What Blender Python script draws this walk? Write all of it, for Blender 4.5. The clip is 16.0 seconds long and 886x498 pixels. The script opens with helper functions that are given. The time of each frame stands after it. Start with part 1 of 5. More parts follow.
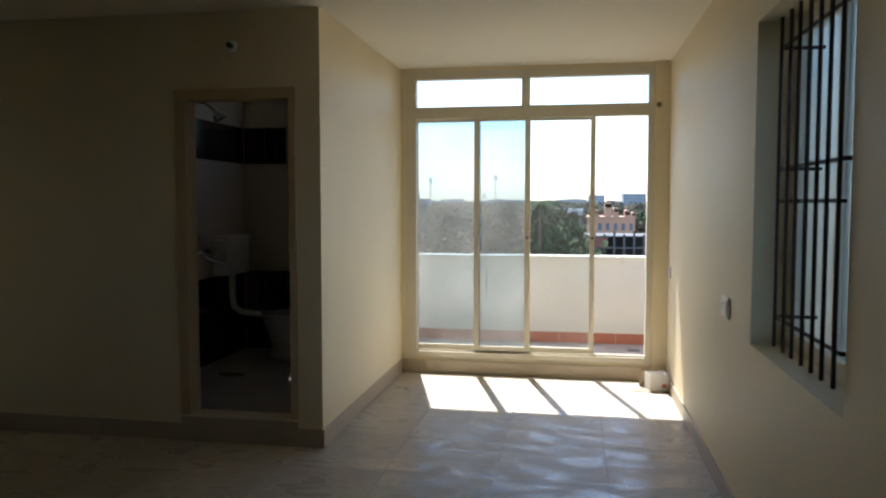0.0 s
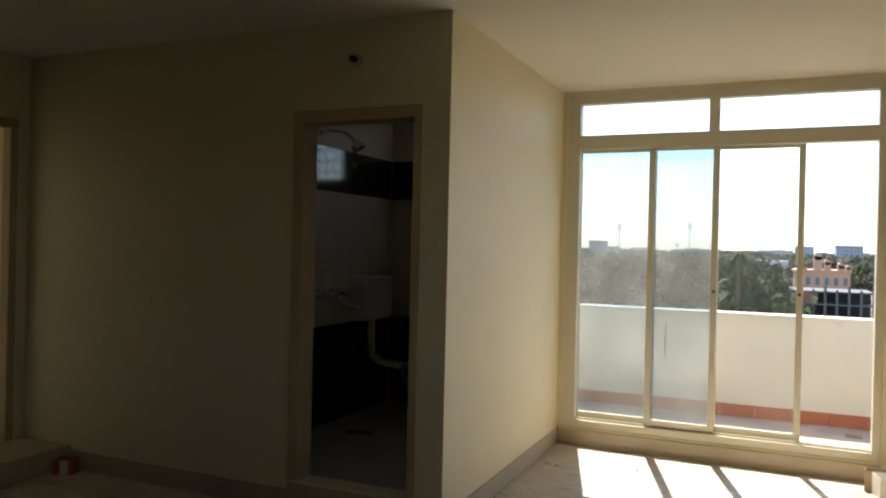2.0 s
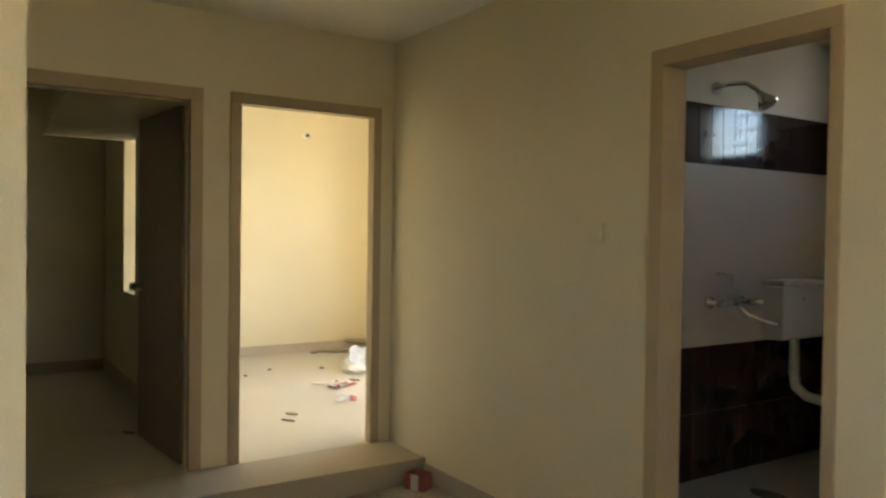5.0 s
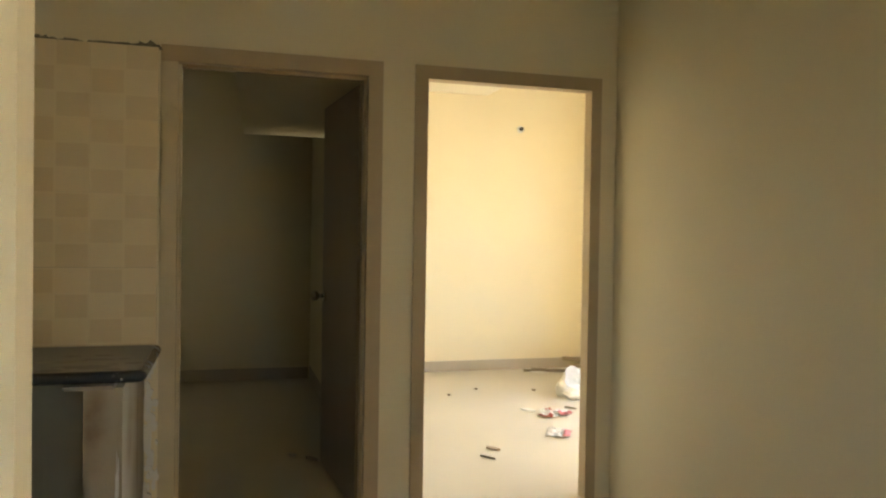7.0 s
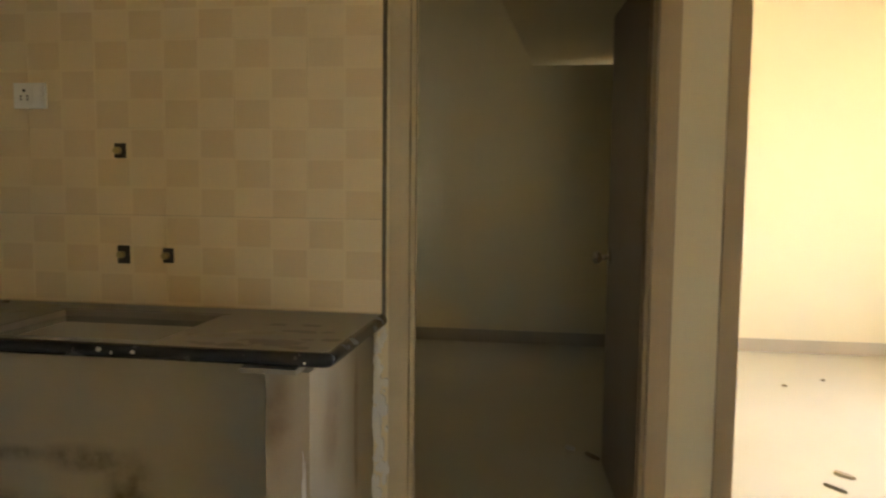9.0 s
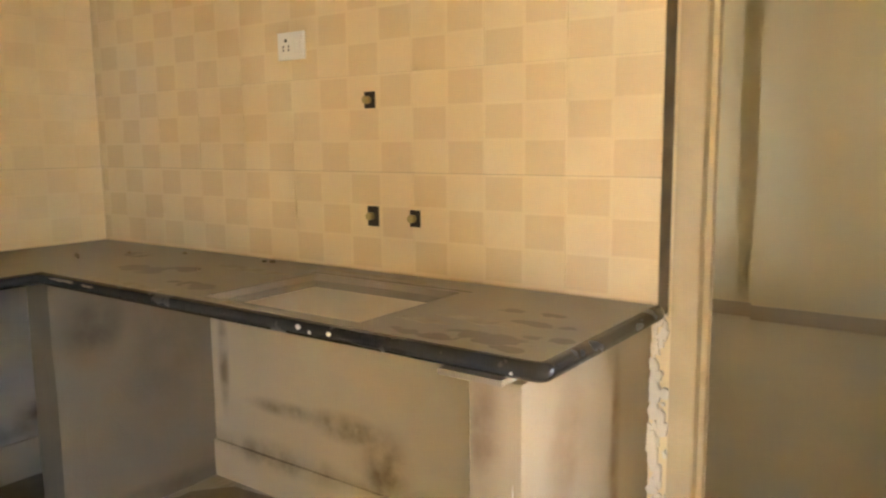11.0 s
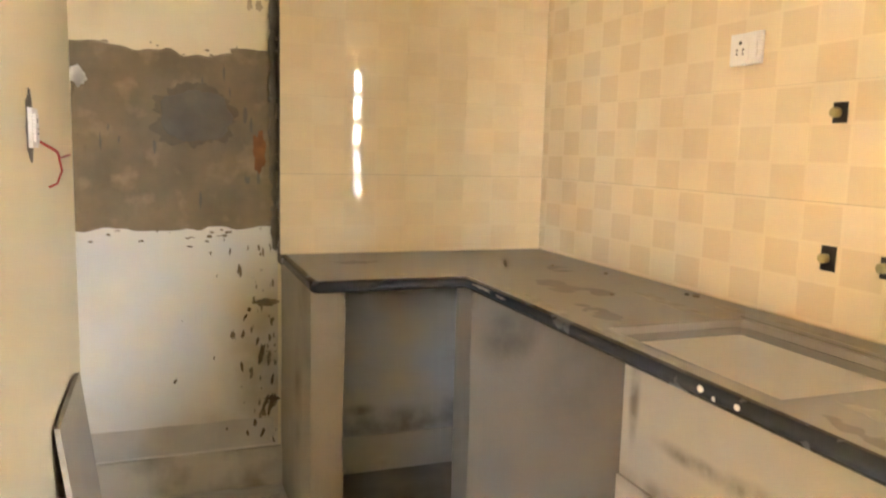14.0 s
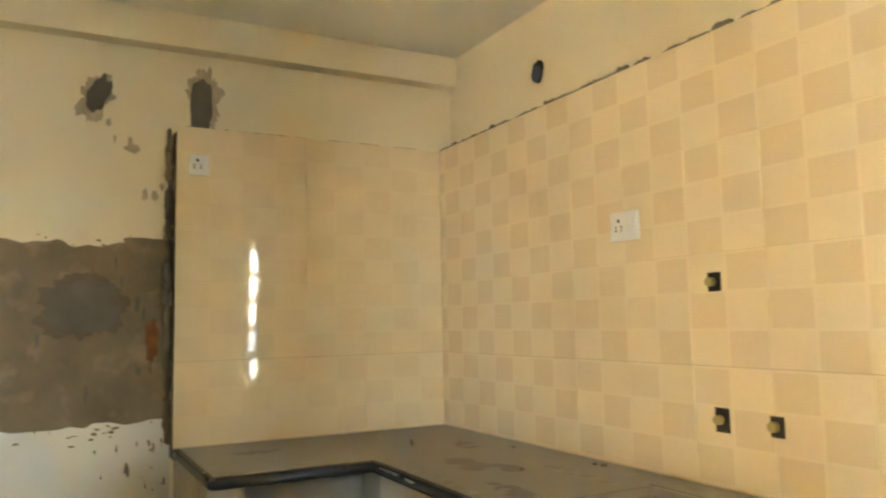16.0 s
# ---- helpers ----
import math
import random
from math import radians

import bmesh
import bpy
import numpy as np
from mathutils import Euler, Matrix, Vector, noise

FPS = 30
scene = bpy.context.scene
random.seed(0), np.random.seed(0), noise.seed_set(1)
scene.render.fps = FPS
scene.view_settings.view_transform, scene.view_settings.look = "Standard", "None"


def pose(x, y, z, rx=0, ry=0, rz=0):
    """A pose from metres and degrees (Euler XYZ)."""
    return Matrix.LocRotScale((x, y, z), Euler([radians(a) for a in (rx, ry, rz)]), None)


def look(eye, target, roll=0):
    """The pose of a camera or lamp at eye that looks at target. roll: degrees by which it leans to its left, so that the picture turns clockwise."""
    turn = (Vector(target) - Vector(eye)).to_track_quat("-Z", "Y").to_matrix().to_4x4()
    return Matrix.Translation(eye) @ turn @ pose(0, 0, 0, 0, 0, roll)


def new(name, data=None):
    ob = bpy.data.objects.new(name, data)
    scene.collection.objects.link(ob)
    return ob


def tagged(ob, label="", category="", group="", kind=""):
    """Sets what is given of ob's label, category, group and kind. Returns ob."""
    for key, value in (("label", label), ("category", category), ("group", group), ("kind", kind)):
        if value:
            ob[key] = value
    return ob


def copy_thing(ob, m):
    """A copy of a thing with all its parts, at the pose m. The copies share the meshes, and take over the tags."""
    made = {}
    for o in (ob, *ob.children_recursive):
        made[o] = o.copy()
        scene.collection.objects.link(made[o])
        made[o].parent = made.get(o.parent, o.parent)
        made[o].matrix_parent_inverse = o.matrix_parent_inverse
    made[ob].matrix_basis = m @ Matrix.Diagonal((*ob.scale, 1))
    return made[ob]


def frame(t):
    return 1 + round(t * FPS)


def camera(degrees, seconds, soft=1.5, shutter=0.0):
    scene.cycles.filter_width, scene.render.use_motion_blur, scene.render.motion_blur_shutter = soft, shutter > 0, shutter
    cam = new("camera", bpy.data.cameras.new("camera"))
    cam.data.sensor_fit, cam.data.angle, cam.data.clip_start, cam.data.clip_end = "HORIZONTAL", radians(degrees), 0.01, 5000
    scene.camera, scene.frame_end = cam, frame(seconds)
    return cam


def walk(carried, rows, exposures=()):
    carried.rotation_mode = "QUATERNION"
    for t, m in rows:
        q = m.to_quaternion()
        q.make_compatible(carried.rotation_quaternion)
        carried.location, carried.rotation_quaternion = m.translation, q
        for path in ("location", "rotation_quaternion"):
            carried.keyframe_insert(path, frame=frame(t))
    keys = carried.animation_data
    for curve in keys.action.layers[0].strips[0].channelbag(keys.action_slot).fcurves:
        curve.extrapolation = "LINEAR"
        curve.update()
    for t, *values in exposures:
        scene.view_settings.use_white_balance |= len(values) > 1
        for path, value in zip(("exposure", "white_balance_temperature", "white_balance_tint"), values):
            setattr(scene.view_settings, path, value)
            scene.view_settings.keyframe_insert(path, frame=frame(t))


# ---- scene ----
cam = camera(60.6, 16.0, soft=2.2, shutter=0.3)
PATH = [
    (0, (-0.146, 0.123, 1.47), (-0.488, 2.089, 1.347), -0.0),
    (0.5, (-0.176, 0.316, 1.455), (-0.553, 2.278, 1.361), 0.6),
    (1, (-0.137, 0.545, 1.45), (-0.664, 2.474, 1.395), 0.6),
    (1.5, (-0.081, 0.738, 1.444), (-0.789, 2.608, 1.425), 1.1),
    (2, (-0.132, 0.991, 1.441), (-0.943, 2.819, 1.433), 1.3),
    (2.5, (-0.165, 1.184, 1.446), (-1.074, 2.966, 1.448), 1.6),
    (3, (-0.126, 1.422, 1.435), (-1.241, 3.082, 1.452), 1.5),
    (3.5, (-0.152, 1.594, 1.43), (-1.447, 3.119, 1.445), 2.0),
    (4, (-0.296, 1.794, 1.44), (-1.717, 3.202, 1.443), 1.9),
    (4.5, (-0.387, 1.914, 1.42), (-1.917, 3.202, 1.405), 1.4),
    (5, (-0.483, 2.11, 1.426), (-2.161, 3.198, 1.387), 0.8),
    (5.2, (-0.53, 2.165, 1.424), (-2.258, 3.171, 1.378), 0.7),
    (7.5, (-1.482, 2.65, 1.402), (-3.437, 3.071, 1.379), 1.0),
    (8, (-1.682, 2.717, 1.386), (-3.665, 2.968, 1.356), 0.8),
    (8.5, (-1.858, 2.802, 1.379), (-3.856, 2.831, 1.286), 0.3),
    (8.7, (-1.953, 2.836, 1.387), (-3.946, 2.727, 1.260), 0.5),
    (11, (-2.716, 2.944, 1.359), (-4.32, 1.783, 1.079), -0.6),
    (11.5, (-2.828, 2.859, 1.364), (-4.254, 1.491, 1.055), -0.3),
    (12, (-2.893, 2.794, 1.36), (-4.141, 1.263, 1.039), 0.3),
    (12.5, (-2.935, 2.8, 1.36), (-3.987, 1.13, 1.039), 0.7),
    (13, (-2.951, 2.805, 1.365), (-3.811, 1.029, 1.041), 1.3),
    (13.5, (-2.944, 2.799, 1.364), (-3.68, 0.967, 1.043), 1.3),
    (14, (-2.954, 2.796, 1.372), (-3.648, 0.938, 1.114), 1.5),
    (14.5, (-2.949, 2.786, 1.387), (-3.619, 0.902, 1.358), 1.1),
    (15, (-2.935, 2.786, 1.401), (-3.602, 0.908, 1.566), 0.3),
    (15.5, (-2.938, 2.795, 1.404), (-3.677, 0.95, 1.629), -0.7),
    (16, (-2.935, 2.802, 1.396), (-3.874, 1.046, 1.588), -1.1),
]
EXPOSURES = [(0, 1.53, 5920, 10), (1.5, 1.58, 6400, 9), (3.0, 1.88, 6500, 10), (3.5, 2.4, 6500, 12), (4.0, 3.05, 6550, 10), (4.5, 3.42, 6600, 10), (5.0, 3.98, 6650, 9), (7.5, 4.2, 6750, 11), (8.7, 4.35, 6800, 13), (11, 6.3, 6950, 22), (11.7, 6.44, 6800, 26), (12.5, 6.72, 6650, 26), (14, 7.04, 6550, 25), (15.0, 7.0, 6500, 16), (16, 6.60, 6450, 12)]
walk(cam, [(t, look(eye, target, roll)) for t, eye, target, roll in PATH],
     EXPOSURES)

# ---- world, sun and sky ----
SUN_DIR = Vector((0.282, -1.0, -1.78)).normalized()      # the way the sunlight travels
world = bpy.data.worlds.new("sky")
scene.world = world
world.use_nodes = True
wn = world.node_tree
sky = wn.nodes.new("ShaderNodeTexSky")
sky.sky_type, sky.sun_disc = "NISHITA", False
sky.sun_elevation = math.asin(-SUN_DIR.z)
sky.sun_rotation = math.atan2(-SUN_DIR.x, -SUN_DIR.y)
sky.air_density, sky.dust_density, sky.ozone_density = 1.0, 1.0, 2.0
bgn = wn.nodes["Background"]
bgn.inputs[1].default_value = 0.15
wn.links.new(sky.outputs[0], bgn.inputs[0])
sun = new("sun", bpy.data.lights.new("sun", "SUN"))
sun.data.energy, sun.data.angle, sun.data.color = 4.0, radians(0.6), (1.0, 0.95, 0.86)
sun.matrix_world = look((0, 0, 20), Vector((0, 0, 20)) + SUN_DIR)

# the sky's light in the opening of the bedroom window
lamp = new("bedroom_window_light", bpy.data.lights.new("bedroom_window_light", "AREA"))
lamp.data.shape, lamp.data.size, lamp.data.size_y = "RECTANGLE", 1.6, 1.45
lamp.data.energy, lamp.data.color = 3.0, (0.82, 0.93, 1.0)
lamp.matrix_world = look((-5.8, 6.42, 1.48), (-5.8, 3.0, 1.30))


# ---- materials ----
def mat(name, colour, rough=0.6, metal=0.0, var=0.10, scale=3.0, fine=60.0, bump=0.05, stain=None, amount=0.0, spec=0.5, stain_scale=1.3, coat=0.0, per=0.0):
    """Paint, plaster, stone and the like: a base colour with broad and fine variation, fine relief and optional stains."""
    m = bpy.data.materials.new(name)
    m.use_nodes = True
    nt, p = m.node_tree, m.node_tree.nodes["Principled BSDF"]
    geo = nt.nodes.new("ShaderNodeNewGeometry")

    def tex(s, detail=4.0):
        n = nt.nodes.new("ShaderNodeTexNoise")
        n.inputs["Scale"].default_value, n.inputs["Detail"].default_value = s, detail
        nt.links.new(geo.outputs["Position"], n.inputs["Vector"])
        return n

    def mix(a, b, f, kind="MIX"):
        n = nt.nodes.new("ShaderNodeMix")
        n.data_type, n.blend_type = "RGBA", kind
        for s, v in ((0, f), (6, a), (7, b)):
            if hasattr(v, "links"):
                nt.links.new(v, n.inputs[s])
            else:
                n.inputs[s].default_value = v
        return n.outputs[2]

    def ramp(src, lo, hi):
        n = nt.nodes.new("ShaderNodeMapRange")
        n.inputs[1].default_value, n.inputs[2].default_value = lo, hi
        nt.links.new(src, n.inputs[0])
        return n.outputs[0]

    broad, grain = tex(scale), tex(fine, 3.0)
    dark = tuple(x * (1 - var) for x in colour) + (1,)
    light = tuple(min(1, x * (1 + var * 0.6)) for x in colour) + (1,)
    col = mix(dark, light, ramp(broad.outputs[0], 0.3, 0.7))
    col = mix(col, dark, ramp(grain.outputs[0], 0.62, 0.95))
    if per:
        oi = nt.nodes.new("ShaderNodeObjectInfo")
        col = mix(col, dark, ramp(oi.outputs["Random"], 0.0, 1.0 / per))
    if stain:
        st = tex(stain_scale, 6.0)
        lo = 0.72 - 0.35 * amount
        col = mix(col, (*stain, 1), ramp(st.outputs[0], lo, lo + 0.16))
    nt.links.new(col, p.inputs["Base Color"])
    p.inputs["Metallic"].default_value = metal
    p.inputs["Specular IOR Level"].default_value = spec
    p.inputs["Coat Weight"].default_value = coat
    p.inputs["Coat Roughness"].default_value = 0.06
    rr = nt.nodes.new("ShaderNodeMapRange")
    rr.inputs[3].default_value, rr.inputs[4].default_value = max(0.02, rough - min(0.12, rough * 0.6)), min(1, rough + 0.12)
    nt.links.new(broad.outputs[0], rr.inputs[0])
    nt.links.new(rr.outputs[0], p.inputs["Roughness"])
    if bump:
        b = nt.nodes.new("ShaderNodeBump")
        b.inputs["Strength"].default_value, b.inputs["Distance"].default_value = bump, 0.01
        nt.links.new(grain.outputs[0], b.inputs["Height"])
        nt.links.new(b.outputs[0], p.inputs["Normal"])
    return m


CREAM = mat("cream wall paint", (0.80, 0.69, 0.465), 0.55, var=0.04, scale=1.2, fine=180, bump=0.04)
CREAM_ROUGH = mat("scuffed cream plaster", (0.80, 0.70, 0.485), 0.7, var=0.06, scale=1.6, fine=90, bump=0.10, stain=(0.62, 0.52, 0.34), amount=0.28)
WHITE_PLASTER = mat("white ceiling paint", (0.84, 0.78, 0.64), 0.7, var=0.03, scale=1.0, fine=150, bump=0.04)
PRIMER = mat("white wall primer", (0.78, 0.74, 0.66), 0.75, var=0.06, scale=2.2, fine=120, bump=0.08, stain=(0.55, 0.46, 0.32), amount=0.22, stain_scale=3.0)
PIER = mat("grimy pier plaster", (0.41, 0.335, 0.23), 0.75, var=0.18, scale=2.5, fine=90, bump=0.12, stain=(0.26, 0.20, 0.13), amount=0.35, stain_scale=2.3)
GRIMY = mat("damp stained plaster", (0.58, 0.51, 0.39), 0.75, var=0.14, scale=2.2, fine=100, bump=0.10, stain=(0.34, 0.275, 0.19), amount=0.40, stain_scale=3.6)
FLOOR_IN = mat("bedroom floor tile", (0.62, 0.55, 0.42), 0.35, var=0.07, scale=1.8, fine=40, bump=0.02)
GROUT = mat("floor grout", (0.34, 0.30, 0.24), 0.9, fine=120)
SKIRT = mat("skirting tile", (0.47, 0.39, 0.28), 0.45, var=0.10, scale=2.0, fine=60)
WOOD_FRAME = mat("tan painted door frame", (0.50, 0.37, 0.22), 0.5, var=0.08, scale=5, fine=150, bump=0.05)
WOOD_DIRTY = mat("plaster smeared door frame", (0.60, 0.49, 0.31), 0.6, var=0.10, scale=6, fine=80, bump=0.12, stain=(0.30, 0.24, 0.15), amount=0.3, stain_scale=7)
DOOR = mat("brown flush door", (0.29, 0.20, 0.115), 0.45, var=0.10, scale=4, fine=90, bump=0.04)
ALU = mat("cream powder coated aluminium", (0.72, 0.66, 0.52), 0.4, var=0.04, scale=4, fine=200, bump=0.01)
RIM = mat("sawn granite", (0.22, 0.195, 0.155), 0.6, var=0.15, scale=9, fine=200)
NOSING = mat("black granite edge", (0.026, 0.027, 0.03), 0.25, var=0.05, scale=12, fine=220, bump=0.02)
CEMENT_BROWN = mat("brown cement render", (0.240, 0.182, 0.110), 0.9, var=0.22, scale=7, fine=45, bump=0.10, stain=(0.34, 0.255, 0.16), amount=0.5, stain_scale=9)
CEMENT_GREY = mat("grey cement", (0.17, 0.145, 0.11), 0.9, var=0.2, scale=9, fine=60, bump=0.12)
MORTAR = mat("dark mortar", (0.21, 0.175, 0.125), 0.95, var=0.25, scale=14, fine=120, bump=0.4)
WHITE_PLASTIC = mat("white switch plastic", (0.80, 0.79, 0.76), 0.3, var=0.02, bump=0.0)
BLACK_PLASTIC = mat("black plastic", (0.02, 0.02, 0.02), 0.4, bump=0.0)
STEEL_BAR = mat("dark painted grille bars", (0.05, 0.033, 0.025), 0.45, var=0.2, scale=20, fine=200)
CHROME = mat("chrome", (0.75, 0.75, 0.76), 0.12, metal=1.0, var=0.05, bump=0.0)
CERAMIC = mat("white sanitary ceramic", (0.78, 0.78, 0.77), 0.12, var=0.02, bump=0.0, coat=0.5)
CISTERN = mat("white cistern plastic", (0.74, 0.74, 0.72), 0.35, var=0.03, bump=0.0)
BATH_WHITE = mat("pale bathroom tile", (0.68, 0.62, 0.55), 0.18, var=0.04, scale=1.5, fine=60, bump=0.01)
BATH_PAINT = mat("white bathroom paint", (0.66, 0.65, 0.63), 0.55, var=0.04, scale=1.5, fine=90)
BATH_DARK = mat("dark maroon bathroom tile", (0.042, 0.022, 0.019), 0.07, var=0.30, scale=6, fine=60, bump=0.01)
BATH_GROUT = mat("pale bathroom grout", (0.36, 0.32, 0.29), 0.8)
BATH_FLOOR = mat("grey bathroom floor", (0.42, 0.40, 0.37), 0.35, var=0.15, scale=4, fine=50, stain=(0.6, 0.58, 0.55), amount=0.35)
PARAPET = mat("parapet paint", (0.62, 0.58, 0.475), 0.8, var=0.07, scale=1.5, fine=70, bump=0.1, stain=(0.48, 0.44, 0.36), amount=0.2, stain_scale=2.2)
RED_TILE = mat("terracotta skirting tile", (0.42, 0.13, 0.065), 0.5, var=0.14, scale=5, fine=60, stain=(0.5, 0.36, 0.28), amount=0.22, stain_scale=8, per=4.0)
BALC_FLOOR = mat("dusty balcony floor", (0.42, 0.33, 0.26), 0.7, var=0.14, scale=3, fine=60, stain=(0.2, 0.16, 0.13), amount=0.28, stain_scale=4)
CARD = mat("brown cardboard", (0.40, 0.31, 0.21), 0.85, var=0.08, scale=10, fine=150)
CARD_WHITE = mat("printed white card", (0.72, 0.70, 0.66), 0.6, var=0.05, scale=10)
RED_CARD = mat("red printed card", (0.46, 0.12, 0.10), 0.5, var=0.1, scale=10)
PLASTIC_BAG = mat("crumpled white sack", (0.78, 0.76, 0.72), 0.5, var=0.06, scale=15, fine=60, bump=0.2)
WORK_DUST = mat("cement dust on granite", (0.42, 0.375, 0.30), 0.9, var=0.25, scale=16, fine=120, bump=0.06, stain=(0.30, 0.262, 0.21), amount=0.5, stain_scale=12)
DEBRIS = mat("dark debris", (0.27, 0.215, 0.15), 0.9, var=0.3, scale=12)
RED_WIRE = mat("red wire", (0.55, 0.03, 0.02), 0.4, bump=0.0)
YELLOW_CAP = mat("yellow pipe plug", (0.38, 0.30, 0.12), 0.5, bump=0.0)
BOARD = mat("grey stone offcut", (0.42, 0.37, 0.29), 0.6, var=0.1, scale=5, fine=120)
PALE_BAR = mat("white paint drop", (0.8, 0.78, 0.74), 0.6, bump=0.0)
SMUDGE = mat("brown plaster smear", (0.50, 0.40, 0.26), 0.9, var=0.2, scale=20, fine=80)
TILE_GROUT = mat("cream tile grout", (0.58, 0.46, 0.29), 0.8, var=0.12, scale=8)
FLOOR_DARK = mat("dark brown floor patch", (0.29, 0.235, 0.17), 0.6, var=0.3, scale=5, fine=40, stain=(0.30, 0.24, 0.17), amount=0.4, stain_scale=6)
HOLE = mat("dark hole", (0.04, 0.033, 0.025), 0.9)
HALO = mat("damp cement", (0.175, 0.135, 0.085), 0.9, var=0.2, scale=12, fine=60, bump=0.08)
SCRAPE = mat("dark brown scrape", (0.16, 0.105, 0.055), 0.9, var=0.3, scale=20, fine=80)
WASH = mat("thin cement wash", (0.59, 0.53, 0.43), 0.85, var=0.14, scale=6, fine=80, bump=0.1)
RUST = mat("rust stain", (0.26, 0.11, 0.04), 0.9, var=0.3, scale=20)


def tile_mat(name, origin, along, tint=1.0, contrast=1.0):
    """Glossy wall tile printed with a check of squares 125 x 100 mm."""
    m = bpy.data.materials.new(name)
    m.use_nodes = True
    nt, p = m.node_tree, m.node_tree.nodes["Principled BSDF"]
    geo = nt.nodes.new("ShaderNodeNewGeometry")
    sep = nt.nodes.new("ShaderNodeSeparateXYZ")
    nt.links.new(geo.outputs["Position"], sep.inputs[0])

    def math_node(op, a, b=None, c=None):
        n = nt.nodes.new("ShaderNodeMath")
        n.operation = op
        for i, v in enumerate((a, b, c)):
            if v is None:
                continue
            if hasattr(v, "links"):
                nt.links.new(v, n.inputs[i])
            else:
                n.inputs[i].default_value = v
        return n.outputs[0]

    u = math_node("DIVIDE", math_node("SUBTRACT", origin, sep.outputs[along]), 0.125)
    v = math_node("DIVIDE", math_node("SUBTRACT", sep.outputs[2], 0.97), 0.0983)
    par = math_node("FRACT", math_node("MULTIPLY", math_node("ADD", math_node("FLOOR", u), math_node("FLOOR", v)), 0.5))
    odd = math_node("GREATER_THAN", par, 0.25)
    # a soft pale border round each printed square
    fu = math_node("ABSOLUTE", math_node("SUBTRACT", math_node("FRACT", u), 0.5))
    fv = math_node("ABSOLUTE", math_node("SUBTRACT", math_node("FRACT", v), 0.5))
    edge = math_node("MAXIMUM", fu, fv)
    inner = nt.nodes.new("ShaderNodeMapRange")
    inner.inputs[1].default_value, inner.inputs[2].default_value = 0.478, 0.452
    nt.links.new(edge, inner.inputs[0])
    noise_n = nt.nodes.new("ShaderNodeTexNoise")
    noise_n.inputs["Scale"].default_value, noise_n.inputs["Detail"].default_value = 1.3, 5.0
    nt.links.new(geo.outputs["Position"], noise_n.inputs["Vector"])
    wob = math_node("MAXIMUM", math_node("MULTIPLY_ADD", noise_n.outputs[0], 0.9, 0.35), 0.25)
    shade = math_node("MULTIPLY_ADD", odd, 0.72, 0.20)
    fac = math_node("MULTIPLY", math_node("MULTIPLY", shade, inner.outputs[0]), math_node("MULTIPLY", wob, contrast))
    fac = math_node("MINIMUM", fac, 1.0)
    mx = nt.nodes.new("ShaderNodeMix")
    mx.data_type = "RGBA"
    nt.links.new(fac, mx.inputs[0])
    mx.inputs[6].default_value = (0.83 * tint, 0.685 * tint, 0.45 * tint, 1)
    mx.inputs[7].default_value = (0.745 * tint, 0.587 * tint, 0.365 * tint, 1)
    # faint grime over the print
    mid = nt.nodes.new("ShaderNodeMix")
    mid.data_type, mid.blend_type = "RGBA", "MULTIPLY"
    grime = nt.nodes.new("ShaderNodeTexNoise")
    grime.inputs["Scale"].default_value, grime.inputs["Detail"].default_value = 2.0, 6.0
    nt.links.new(geo.outputs["Position"], grime.inputs["Vector"])
    gr = nt.nodes.new("ShaderNodeMapRange")
    gr.inputs[1].default_value, gr.inputs[2].default_value, gr.inputs[3].default_value, gr.inputs[4].default_value = 0.5, 0.8, 0.0, 0.5
    nt.links.new(grime.outputs[0], gr.inputs[0])
    nt.links.new(gr.outputs[0], mid.inputs[0])
    nt.links.new(mx.outputs[2], mid.inputs[6])
    mid.inputs[7].default_value = (0.80, 0.72, 0.58, 1)
    nt.links.new(mid.outputs[2], p.inputs["Base Color"])
    rg = nt.nodes.new("ShaderNodeMapRange")
    rg.inputs[3].default_value, rg.inputs[4].default_value = 0.01, 0.035
    nt.links.new(grime.outputs[0], rg.inputs[0])
    nt.links.new(rg.outputs[0], p.inputs["Roughness"])
    p.inputs["Specular IOR Level"].default_value = 0.2
    wave = nt.nodes.new("ShaderNodeTexNoise")
    wave.inputs["Scale"].default_value, wave.inputs["Detail"].default_value = 7.0, 1.0
    nt.links.new(geo.outputs["Position"], wave.inputs["Vector"])
    b = nt.nodes.new("ShaderNodeBump")
    b.inputs["Strength"].default_value, b.inputs["Distance"].default_value = 0.012, 0.01
    nt.links.new(wave.outputs[0], b.inputs["Height"])
    nt.links.new(b.outputs[0], p.inputs["Normal"])
    return m



